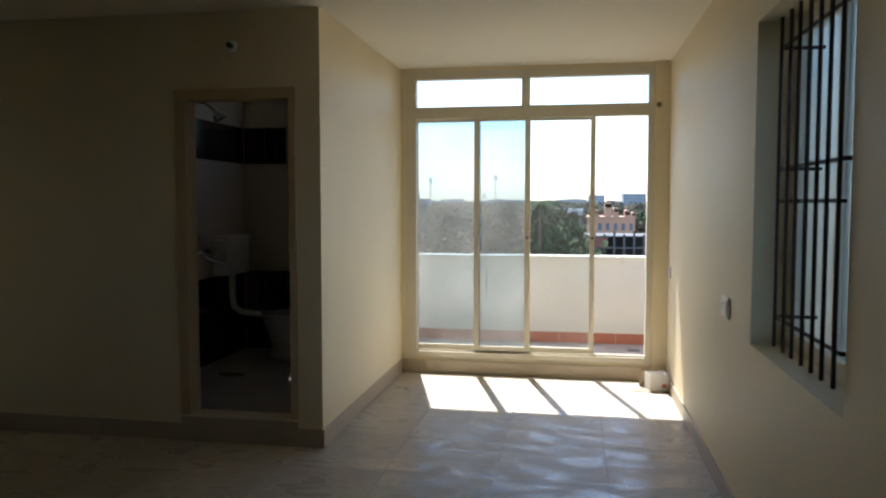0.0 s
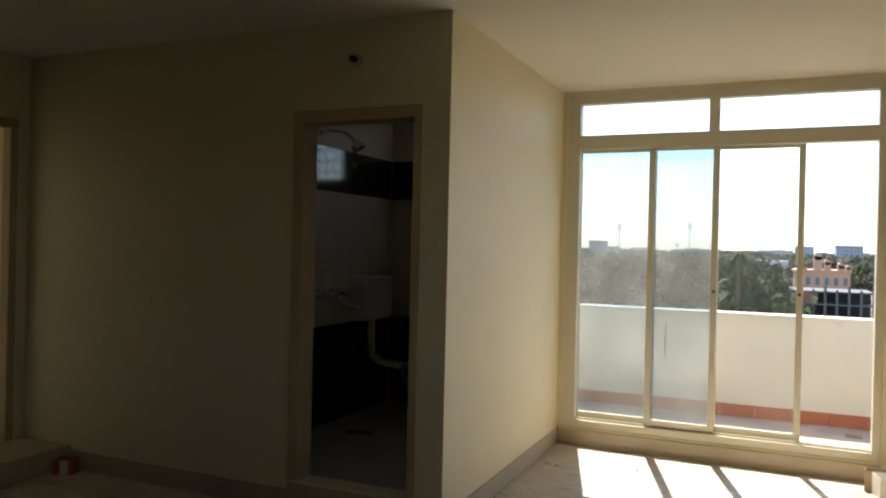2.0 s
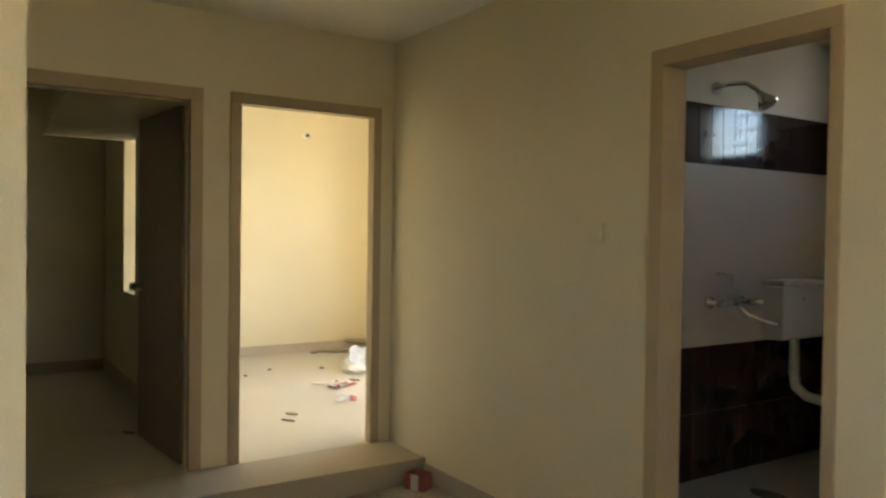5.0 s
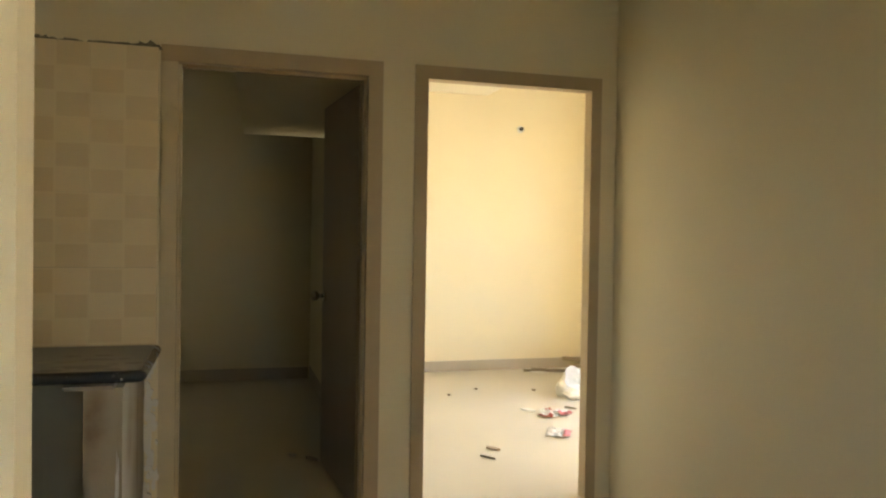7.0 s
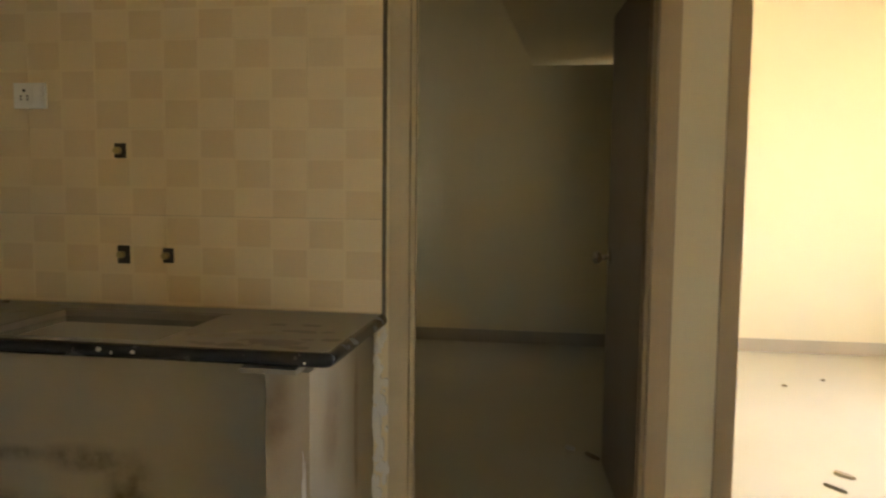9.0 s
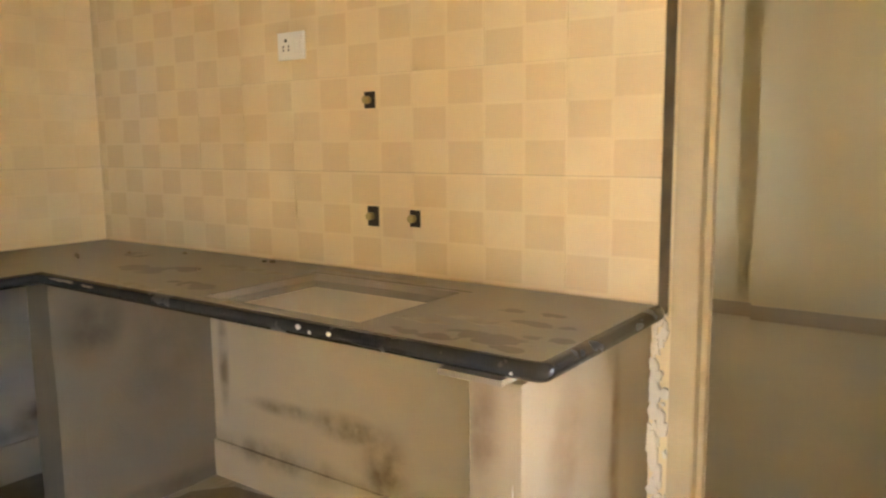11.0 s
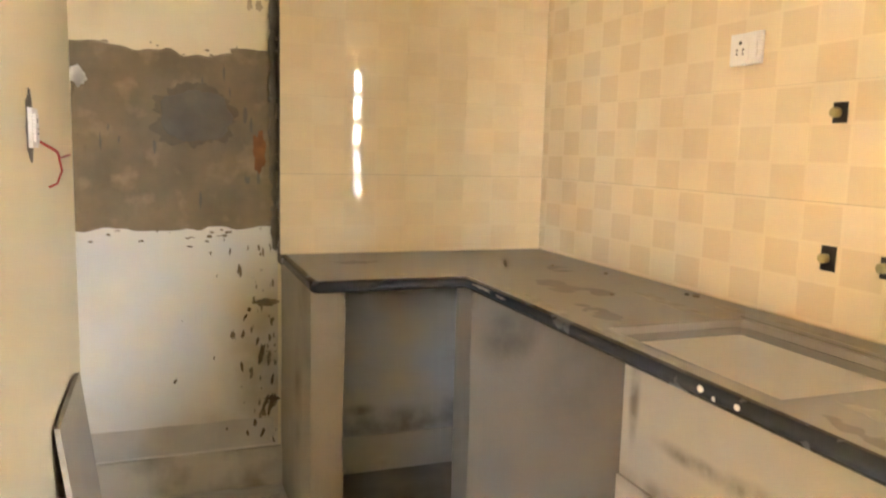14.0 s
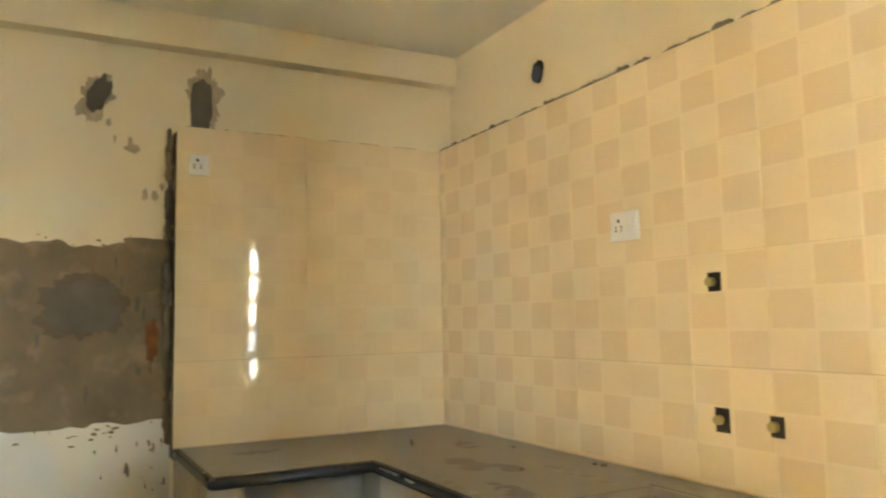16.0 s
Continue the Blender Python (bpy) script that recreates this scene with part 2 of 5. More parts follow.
def stained_mat(name, base, stain, spots, rough=0.8, soft=0.35, var=0.08, crisp=False, relief=0.10):
    """Plaster with broad variation and ragged stains round given spots: (centre, radii along x, y, z, strength)."""
    m = mat(name, base, rough, var=var, scale=5.0 if crisp else 2.0, fine=110, bump=relief)
    nt, p = m.node_tree, m.node_tree.nodes["Principled BSDF"]
    geo = nt.nodes.new("ShaderNodeNewGeometry")
    warp = nt.nodes.new("ShaderNodeTexNoise")
    warp.inputs["Scale"].default_value, warp.inputs["Detail"].default_value = 9.0, 7.0
    nt.links.new(geo.outputs["Position"], warp.inputs["Vector"])
    total = None
    for centre, radii, strength in spots:
        a = nt.nodes.new("ShaderNodeVectorMath")
        a.operation = "SUBTRACT"
        nt.links.new(geo.outputs["Position"], a.inputs[0])
        a.inputs[1].default_value = centre
        d = nt.nodes.new("ShaderNodeVectorMath")
        d.operation = "DIVIDE"
        nt.links.new(a.outputs[0], d.inputs[0])
        d.inputs[1].default_value = radii
        ln = nt.nodes.new("ShaderNodeVectorMath")
        ln.operation = "LENGTH"
        nt.links.new(d.outputs[0], ln.inputs[0])
        near = nt.nodes.new("ShaderNodeMapRange")
        near.interpolation_type = "SMOOTHSTEP"
        for i, v in ((1, 1.35), (2, 0.2), (3, 0.0), (4, strength)):
            near.inputs[i].default_value = v
        nt.links.new(ln.outputs["Value"], near.inputs[0])
        if total is None:
            total = near.outputs[0]
        else:
            mx = nt.nodes.new("ShaderNodeMath")
            mx.operation = "MAXIMUM"
            nt.links.new(total, mx.inputs[0])
            nt.links.new(near.outputs[0], mx.inputs[1])
            total = mx.outputs[0]
    sharp = nt.nodes.new("ShaderNodeMapRange")
    for i, v in ((1, 0.36), (2, 0.62), (3, soft), (4, 1.3)):
        sharp.inputs[i].default_value = v
    nt.links.new(warp.outputs[0], sharp.inputs[0])
    f = nt.nodes.new("ShaderNodeMath")
    f.operation, f.use_clamp = "MULTIPLY", True
    nt.links.new(total, f.inputs[0])
    nt.links.new(sharp.outputs[0], f.inputs[1])
    if crisp:
        warp.inputs["Scale"].default_value = 16.0
        edge = nt.nodes.new("ShaderNodeMapRange")
        edge.interpolation_type = "SMOOTHSTEP"
        for i, v in ((1, 0.30), (2, 0.44), (3, 0.0), (4, 0.8)):
            edge.inputs[i].default_value = v
        nt.links.new(f.outputs[0], edge.inputs[0])
        f = edge
    old = p.inputs["Base Color"].links[0].from_socket
    mixer_node = nt.nodes.new("ShaderNodeMix")
    mixer_node.data_type = "RGBA"
    nt.links.new(f.outputs[0], mixer_node.inputs[0])
    nt.links.new(old, mixer_node.inputs[6])
    mixer_node.inputs[7].default_value = (*stain, 1)
    nt.links.new(mixer_node.outputs[2], p.inputs["Base Color"])
    return m


BELOW_WEST = stained_mat("pale plaster with damp smudges", (0.66, 0.575, 0.42), (0.17, 0.125, 0.07),
                         [((-4.59, 1.16, 0.355), (0.3, 0.20, 0.055), 0.85), ((-4.59, 0.86, 0.36), (0.3, 0.22, 0.035), 0.55), ((-4.59, 1.33, 0.25), (0.3, 0.12, 0.14), 0.7),
                          ((-4.59, 0.80, 0.16), (0.3, 0.4, 0.06), 0.5), ((-4.59, 1.6, 0.16), (0.3, 0.5, 0.05), 0.4), ((-4.59, 0.49, 0.5), (0.3, 0.035, 0.22), 0.6), ((-4.59, 2.08, 0.3), (0.3, 0.10, 0.25), 0.6)])
# greyer base carries the skylight cast on the recess wall; damp stains on top
BELOW_END = stained_mat("primer greyed for skylight, damp foot", (0.60, 0.56, 0.48), (0.16, 0.125, 0.085),
                        [((-3.9, -0.21, 0.20), (0.5, 0.3, 0.075), 0.55), ((-4.25, -0.21, 0.26), (0.16, 0.3, 0.06), 0.8), ((-3.56, -0.21, 0.35), (0.06, 0.3, 0.14), 0.7), ((-3.72, -0.21, 0.27), (0.10, 0.3, 0.03), 0.6), ((-4.0, -0.21, 0.04), (0.8, 0.3, 0.06), 0.6)])
# inner pier: base colour darker than the other two piers, plus stains
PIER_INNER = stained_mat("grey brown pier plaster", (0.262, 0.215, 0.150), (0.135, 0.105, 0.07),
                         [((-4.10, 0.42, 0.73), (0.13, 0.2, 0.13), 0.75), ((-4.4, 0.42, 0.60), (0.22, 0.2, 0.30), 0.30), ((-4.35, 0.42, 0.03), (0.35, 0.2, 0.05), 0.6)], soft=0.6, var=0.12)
PIER_END = stained_mat("rust marked pier plaster", (0.40, 0.335, 0.24), (0.17, 0.10, 0.05),
                       [((-3.93, 2.16, 0.78), (0.05, 0.05, 0.16), 0.6), ((-4.38, 2.25, 0.62), (0.03, 0.05, 0.22), 0.7), ((-4.12, 2.25, 0.7), (0.10, 0.05, 0.16), 0.35), ((-3.93, 2.14, 0.3), (0.05, 0.05, 0.2), 0.5)], soft=0.5, var=0.14)
END_PRIMER = stained_mat("white primer with yellowed edge", (0.78, 0.74, 0.66), (0.52, 0.40, 0.235),
                         [((-3.34, -0.22, 0.50), (0.17, 0.2, 0.40), 0.75), ((-3.2, -0.22, 0.24), (0.30, 0.2, 0.10), 0.5), ((-2.9, -0.22, 0.20), (0.4, 0.2, 0.05), 0.45)], soft=0.7, var=0.05)

GRANITE = stained_mat("dusty grey granite", (0.295, 0.255, 0.20), (0.135, 0.11, 0.08),
                      [((-4.12, 0.72, 0.958), (0.07, 0.15, 0.1), 0.9), ((-4.19, 0.84, 0.958), (0.05, 0.13, 0.1), 0.8), ((-4.03, 1.10, 0.958), (0.05, 0.13, 0.1), 0.9), ((-3.96, 2.0, 0.958), (0.035, 0.12, 0.1), 0.9),
                       ((-4.0, 2.12, 0.958), (0.05, 0.13, 0.1), 1.0), ((-4.07, 2.22, 0.958), (0.04, 0.10, 0.1), 0.9), ((-4.25, 2.08, 0.958), (0.03, 0.16, 0.1), 0.6), ((-4.16, 2.17, 0.958), (0.03, 0.10, 0.1), 0.7), ((-3.95, 2.2, 0.958), (0.03, 0.05, 0.1), 0.8),
                       ((-3.62, 0.1, 0.958), (0.14, 0.10, 0.1), 0.5), ((-4.3, 0.4, 0.958), (0.10, 0.10, 0.1), 0.5), ((-3.96, 1.5, 0.958), (0.025, 0.2, 0.1), 0.6)], rough=0.42, soft=0.25, var=0.16, crisp=True, relief=0.03)


def wiped_floor_mat(name, base, dust):
    """Polished floor tile under dust that was wiped in streaks: gloss where it is clean, dull where it is dusty. The
    wiped streaks are also painted paler, as window sheen.
    """
    m = mat(name, base, 0.4, var=0.07, scale=2.4, fine=40, bump=0.015, per=25.0)
    nt, p = m.node_tree, m.node_tree.nodes["Principled BSDF"]
    geo = nt.nodes.new("ShaderNodeNewGeometry")
    fields = []
    for turn, sx, sy in ((0.9, 4.5, 9.0), (-0.5, 3.5, 8.0)):
        mp = nt.nodes.new("ShaderNodeMapping")
        mp.inputs["Rotation"].default_value = (0, 0, turn)
        mp.inputs["Scale"].default_value = (sx, sy, 1)
        nt.links.new(geo.outputs["Position"], mp.inputs[0])
        n = nt.nodes.new("ShaderNodeTexNoise")
        n.inputs["Scale"].default_value, n.inputs["Detail"].default_value, n.inputs["Distortion"].default_value = 1.0, 5.0, 0.8
        nt.links.new(mp.outputs[0], n.inputs["Vector"])
        fields.append(n.outputs[0])
    both = nt.nodes.new("ShaderNodeMath")
    both.operation = "MAXIMUM"
    nt.links.new(fields[0], both.inputs[0])
    nt.links.new(fields[1], both.inputs[1])
    wiped = nt.nodes.new("ShaderNodeMapRange")
    wiped.inputs[1].default_value, wiped.inputs[2].default_value = 0.50, 0.66
    nt.links.new(both.outputs[0], wiped.inputs[0])
    rr = nt.nodes.new("ShaderNodeMapRange")
    rr.inputs[3].default_value, rr.inputs[4].default_value = 0.50, 0.19
    nt.links.new(wiped.outputs[0], rr.inputs[0])
    nt.links.new(rr.outputs[0], p.inputs["Roughness"])
    p.inputs["Specular IOR Level"].default_value = 0.4
    old = p.inputs["Base Color"].links[0].from_socket
    # sheen put into the colour: wiped streaks shift to the paler tint
    mx = nt.nodes.new("ShaderNodeMix")
    mx.data_type = "RGBA"
    sc = nt.nodes.new("ShaderNodeMath")
    sc.operation = "MULTIPLY"
    nt.links.new(wiped.outputs[0], sc.inputs[0])
    sc.inputs[1].default_value = 0.35
    nt.links.new(sc.outputs[0], mx.inputs[0])
    nt.links.new(old, mx.inputs[6])
    mx.inputs[7].default_value = (*dust, 1)
    nt.links.new(mx.outputs[2], p.inputs["Base Color"])
    return m


FLOOR = wiped_floor_mat("dusty vitrified floor tile", (0.54, 0.475, 0.38), (0.66, 0.62, 0.56))

TILE_W = tile_mat("checked kitchen tile", 2.305, 1)
TILE_B = tile_mat("checked kitchen tile of the end wall", -3.376, 0, contrast=0.4)


def glass_mat(name, tint, dust):
    """Thin window glass: see-through, glossy by Fresnel, with a film of dust."""
    m = bpy.data.materials.new(name)
    m.use_nodes = True
    nt = m.node_tree
    nt.nodes.remove(nt.nodes["Principled BSDF"])
    tr, gl, df = (nt.nodes.new("ShaderNodeBsdf" + k) for k in ("Transparent", "Glossy", "Translucent"))
    tr.inputs[0].default_value, gl.inputs["Roughness"].default_value, df.inputs[0].default_value = (*tint, 1), 0.02, (0.85, 0.77, 0.64, 1)
    fr = nt.nodes.new("ShaderNodeFresnel")
    fr.inputs[0].default_value = 1.5
    a, b = nt.nodes.new("ShaderNodeMixShader"), nt.nodes.new("ShaderNodeMixShader")
    geo, no = nt.nodes.new("ShaderNodeNewGeometry"), nt.nodes.new("ShaderNodeTexNoise")
    no.inputs["Scale"].default_value, no.inputs["Detail"].default_value = 2.5, 6.0
    nt.links.new(geo.outputs["Position"], no.inputs["Vector"])
    rg = nt.nodes.new("ShaderNodeMapRange")
    rg.inputs[1].default_value, rg.inputs[2].default_value, rg.inputs[3].default_value, rg.inputs[4].default_value = 0.3, 0.75, dust * 0.3, dust
    nt.links.new(no.outputs[0], rg.inputs[0])
    nt.links.new(rg.outputs[0], a.inputs[0])
    nt.links.new(tr.outputs[0], a.inputs[1])
    nt.links.new(df.outputs[0], a.inputs[2])
    nt.links.new(fr.outputs[0], b.inputs[0])
    nt.links.new(a.outputs[0], b.inputs[1])
    nt.links.new(gl.outputs[0], b.inputs[2])
    nt.links.new(b.outputs[0], nt.nodes["Material Output"].inputs[0])
    return m


GLASS_DUSTY = glass_mat("dusty tinted glass", (0.59, 0.665, 0.71), 0.12)
GLASS_CLEAR = glass_mat("clear glass", (0.95, 0.97, 0.97), 0.02)
FROSTED = bpy.data.materials.new("frosted glass")
FROSTED.use_nodes = True
fp = FROSTED.node_tree.nodes["Principled BSDF"]
fp.inputs["Base Color"].default_value, fp.inputs["Roughness"].default_value = (0.50, 0.56, 0.54, 1), 0.35
fp.inputs["Transmission Weight"].default_value = 0.8


# ---- mesh helpers ----
def box(bm, x0, y0, z0, x1, y1, z1, bevel=0.0):
    g = bmesh.ops.create_cube(bm, size=1.0)["verts"]
    for v in g:
        v.co = Vector((x0 + (v.co.x + 0.5) * (x1 - x0), y0 + (v.co.y + 0.5) * (y1 - y0), z0 + (v.co.z + 0.5) * (z1 - z0)))
    if bevel:
        es = list({e for v in g for e in v.link_edges})
        bmesh.ops.bevel(bm, geom=es, offset=bevel, segments=2, affect="EDGES", profile=0.6)
    return bm


def boxes(*rows, bevel=0.0):
    bm = bmesh.new()
    for r in rows:
        box(bm, *r, bevel=bevel)
    return bm


def tube(bm, points, radius, sides=8, caps=True):
    """A round bar or pipe along a line of points."""
    pts, rings = [Vector(p) for p in points], []
    for i, p in enumerate(pts):
        d = (pts[min(i + 1, len(pts) - 1)] - pts[max(i - 1, 0)]).normalized()
        a = d.orthogonal().normalized() if not rings else (last - d * last.dot(d)).normalized()
        last = a
        b = d.cross(a)
        r = radius[i] if isinstance(radius, (list, tuple)) else radius
        rings.append([bm.verts.new(p + r * (math.cos(2 * math.pi * k / sides) * a + math.sin(2 * math.pi * k / sides) * b)) for k in range(sides)])
    for q, r in zip(rings, rings[1:]):
        for k in range(sides):
            bm.faces.new((q[k], q[(k + 1) % sides], r[(k + 1) % sides], r[k])).smooth = True
    if caps:
        bm.faces.new(rings[0][::-1])
        bm.faces.new(rings[-1])
    return bm


def mesh_of(name, bm, material):
    me = bpy.data.meshes.new(name)
    bmesh.ops.recalc_face_normals(bm, faces=bm.faces)
    bm.to_mesh(me)
    bm.free()
    me.materials.append(material)
    return me


def part(name, bm, material, parent, label=""):
    ob = new(name, mesh_of(name, bm, material))
    ob.parent = parent
    if label:
        ob["label"] = label
    return ob


def thing(name, bm, material, label, category, group="", kind=""):
    return tagged(new(name, mesh_of(name, bm, material)), label, category, group, kind)


def empty(name, place, label, category, group="", kind=""):
    e = new(name)
    e.empty_display_size = 0.05
    e.location = place
    bpy.context.view_layer.update()
    return tagged(e, label, category, group, kind)


def sub(name, bm, material, parent, label=""):
    """A part given in the world's coordinates."""
    bpy.context.view_layer.update()
    bm.transform(parent.matrix_world.inverted())
    return part(name, bm, material, parent, label)


def structure(name, bm, material, label, category):
    return thing(name, bm, material, label, category, kind="structure")


def blob(origin, ux, uz, w, h, rough=0.18, depth=0.004, n=40, seed=1, square=0.0):
    """A thin patch with a ragged outline, lying on a wall: its middle, the wall's two directions and the size."""
    bm = bmesh.new()
    o, ux, uz = Vector(origin), Vector(ux), Vector(uz)
    nrm = ux.cross(uz).normalized()
    ring = []
    for k in range(n):
        a = 2 * math.pi * k / n
        c, s = math.cos(a), math.sin(a)
        r = 1.0 / max(abs(c), abs(s)) if square else 1.0
        r = square * r + (1 - square) if square else r
        r *= 1 + rough * (noise.noise((c * 2.2 + seed, s * 2.2, seed * 1.7)) + 0.6 * noise.noise((c * 7 + seed, s * 7, seed)))
        ring.append(o + ux * (c * r * w / 2) + uz * (s * r * h / 2))
    mid = bm.verts.new(o + nrm * depth)
    top = [bm.verts.new(p + (o - p) * 0.03 + nrm * depth) for p in ring]
    low = [bm.verts.new(p) for p in ring]
    for k in range(n):
        j = (k + 1) % n
        bm.faces.new((mid, top[k], top[j]))
        bm.faces.new((top[k], low[k], low[j], top[j]))
    return bm


# ---- the large structure ----
CEIL = 2.60
structure("floor", boxes((-4.75, -3.35, -0.12, 0.83, 6.5, -0.006)), GROUT, "dusty beige vitrified tile floor with fine joints", "floor")
structure("floor_bedroom", boxes((-8.3, 0.3, 0.0, -4.60, 6.5, 0.14)), FLOOR_IN, "pale beige tile floor of the bedrooms", "floor")
structure("step", boxes((-4.60, 2.33, 0.0, -4.17, 4.40, 0.14), bevel=0.004), SKIRT, "low beige tiled step in front of the bedroom doors", "step")
structure("ceiling", boxes((-4.75, -3.35, CEIL, 0.83, 6.62, 2.78)), WHITE_PLASTER, "plain off-white painted ceiling", "ceiling")
structure("ceiling_bedroom", boxes((-8.3, 0.3, 2.92, -4.75, 6.5, 3.05)), WHITE_PLASTER, "off-white painted bedroom ceiling", "ceiling")

# right-hand wall with its window opening
EX = 0.60
WY0, WY1, WZ0, WZ1 = 2.37, 3.52, 0.862, 2.22
structure("wall_east", boxes((EX, -3.35, -0.1, 0.83, WY0, CEIL), (EX, WY1, -0.1, 0.83, 6.62, CEIL), (EX, WY0, -0.1, 0.83, WY1, WZ0), (EX, WY0, WZ1, 0.83, WY1, CEIL)), CREAM, "cream painted living room wall with a window", "wall")
structure("wall_back", boxes((-2.55, -3.35, -0.1, EX, -3.2, CEIL)), CREAM, "cream painted wall behind the living room", "wall")
structure("wall_kitchen", boxes((-2.66, -3.35, -0.1, -2.55, 2.26, CEIL)), CREAM, "cream painted wall between kitchen and living room", "wall")
structure("wall_kitchen_end", boxes((-4.75, -0.40, -0.1, -2.66, -0.22, CEIL)), CREAM_ROUGH, "cream plaster end wall of the kitchen, scraped", "wall")
# wall of the kitchen and of the bedroom doors
D1, D2 = (2.305, 3.238), (3.385, 4.315)
TOPD = 2.188
structure("wall_west", boxes((-4.75, -0.22, -0.1, -4.60, D1[0], 2.95), (-4.75, D1[1], 0.0, -4.60, D2[0], 2.95), (-4.68, D2[1], 0.0, -4.60, 4.52, 2.95), (-4.75, D2[1] + 0.09, 0.0, -4.68, 4.52, 2.95), (-4.75, D1[0], TOPD, -4.60, D1[1], 2.95), (-4.75, D2[0], TOPD, -4.60, D2[1], 2.95)), CREAM, "cream painted wall with two bedroom doorways", "wall")
# bathroom front wall and side wall towards the sunny bay
B = (-2.53, -1.772)
structure("wall_bath_front", boxes((-4.60, 4.40, -0.1, B[0], 4.52, CEIL), (B[1], 4.40, -0.1, -1.62, 4.52, CEIL), (B[0], 4.40, 2.146, B[1], 4.52, CEIL), (B[0], 4.40, -0.1, B[1], 4.52, 0.165)), CREAM, "cream painted wall with the bathroom doorway", "wall")
structure("wall_bay", boxes((-1.74, 4.52, -0.1, -1.62, 6.62, CEIL)), CREAM, "cream painted side wall of the sunny bay", "wall")
# the window wall of the bay: pier, sill and lintel
structure("wall_window", boxes((0.482, 6.46, -0.1, EX, 6.62, CEIL), (-1.62, 6.49, -0.1, 0.482, 6.60, 0.13), (-1.62, 6.50, 2.575, 0.482, 6.62, CEIL), (-1.62, 6.497, 0.13, -1.578, 6.62, 2.575)), CREAM, "cream pier and sill round the balcony door", "wall")
structure("window_canopy", boxes((-3.4, 6.62, 2.62, 1.0, 6.83, 2.74)), PARAPET, "concrete canopy above the balcony door", "canopy")

# bathroom shell
VX0, VX1, VZ0, VZ1 = -2.62, -2.18, 1.97, 2.36
structure("wall_bath_west", boxes((-3.24, 4.52, 0.0, -3.12, 6.72, CEIL)), CREAM, "bathroom side wall behind the tiling", "wall")
structure("wall_bath_north", boxes((-3.12, 6.62, 0.0, VX0, 6.72, CEIL), (VX1, 6.62, 0.0, -1.62, 6.72, CEIL), (VX0, 6.62, 0.0, VX1, 6.72, VZ0), (VX0, 6.62, VZ1, VX1, 6.72, CEIL)), BATH_WHITE, "bathroom end wall with a small ventilator window", "wall")
structure("floor_bath", boxes((-3.12, 4.52, 0.0, -1.74, 6.62, 0.14)), BATH_FLOOR, "grey stained bathroom floor", "floor")

# bedrooms: shell
BWX0, BWX1, BWZ0, BWZ1 = -6.6, -4.90, 0.70, 2.36
structure("wall_bedroom_north", boxes((-8.3, 6.2, 0.0, BWX0, 6.35, 2.95), (BWX1, 6.2, 0.0, -4.60, 6.35, 2.95), (BWX0, 6.2, 0.0, BWX1, 6.35, BWZ0), (BWX0, 6.2, BWZ1, BWX1, 6.35, 2.95)), CREAM, "cream bedroom wall with a wide window", "wall")
structure("wall_bedroom_west", boxes((-8.25, 0.3, 0.0, -8.10, 6.3, 2.95)), CREAM, "cream painted far wall of the bedrooms", "wall")
structure("wall_bedroom_east", boxes((-4.75, 4.52, 0.0, -4.60, 6.3, 2.95)), CREAM, "cream painted bedroom side wall", "wall")
structure("wall_bedroom_south", boxes((-8.10, 0.3, 0.0, -4.75, 0.45, 2.95)), CREAM, "cream painted end wall of the dark bedroom", "wall")
PX0, PX1 = -7.15, -6.70
structure("wall_between_bedrooms", boxes((-8.10, 3.30, 0.0, PX0, 3.37, 2.95), (PX1, 3.30, 0.0, -4.75, 3.37, 2.95), (PX0, 3.30, 0.0, PX1, 3.37, 0.92), (PX0, 3.30, 2.16, PX1, 3.37, 2.95)), CREAM, "cream painted partition between the bedrooms with an opening", "wall")
lb = boxes((-6.92, 2.685, 2.13, -4.75, 3.30, 2.24))
for v in lb.verts:
    if v.co.x > -5 and v.co.y < 3:
        v.co.y = 2.60
structure("loft", lb, CREAM, "cream storage loft slab over the bedroom door", "loft")
structure("loft_bedroom", boxes((-8.10, 3.37, 2.76, -7.2, 4.95, 2.92)), WHITE_PLASTER, "shallow off-white ceiling drop in the bedroom", "beam")
structure("pilaster_dark", boxes((-8.10, 1.68, 0.14, -8.02, 3.29, 2.92)), CREAM, "shallow cream pilaster in the dark bedroom", "pilaster")
structure("baseboard_pilaster", boxes((-8.02, 1.68, 0.14, -8.008, 3.28, 0.24)), SKIRT, "beige tile skirting", "baseboard")
structure("beam_kitchen", boxes((-4.60, -0.22, 2.465, -2.66, -0.145, CEIL), bevel=0.004), CREAM, "cream plaster beam along the kitchen end wall", "beam")

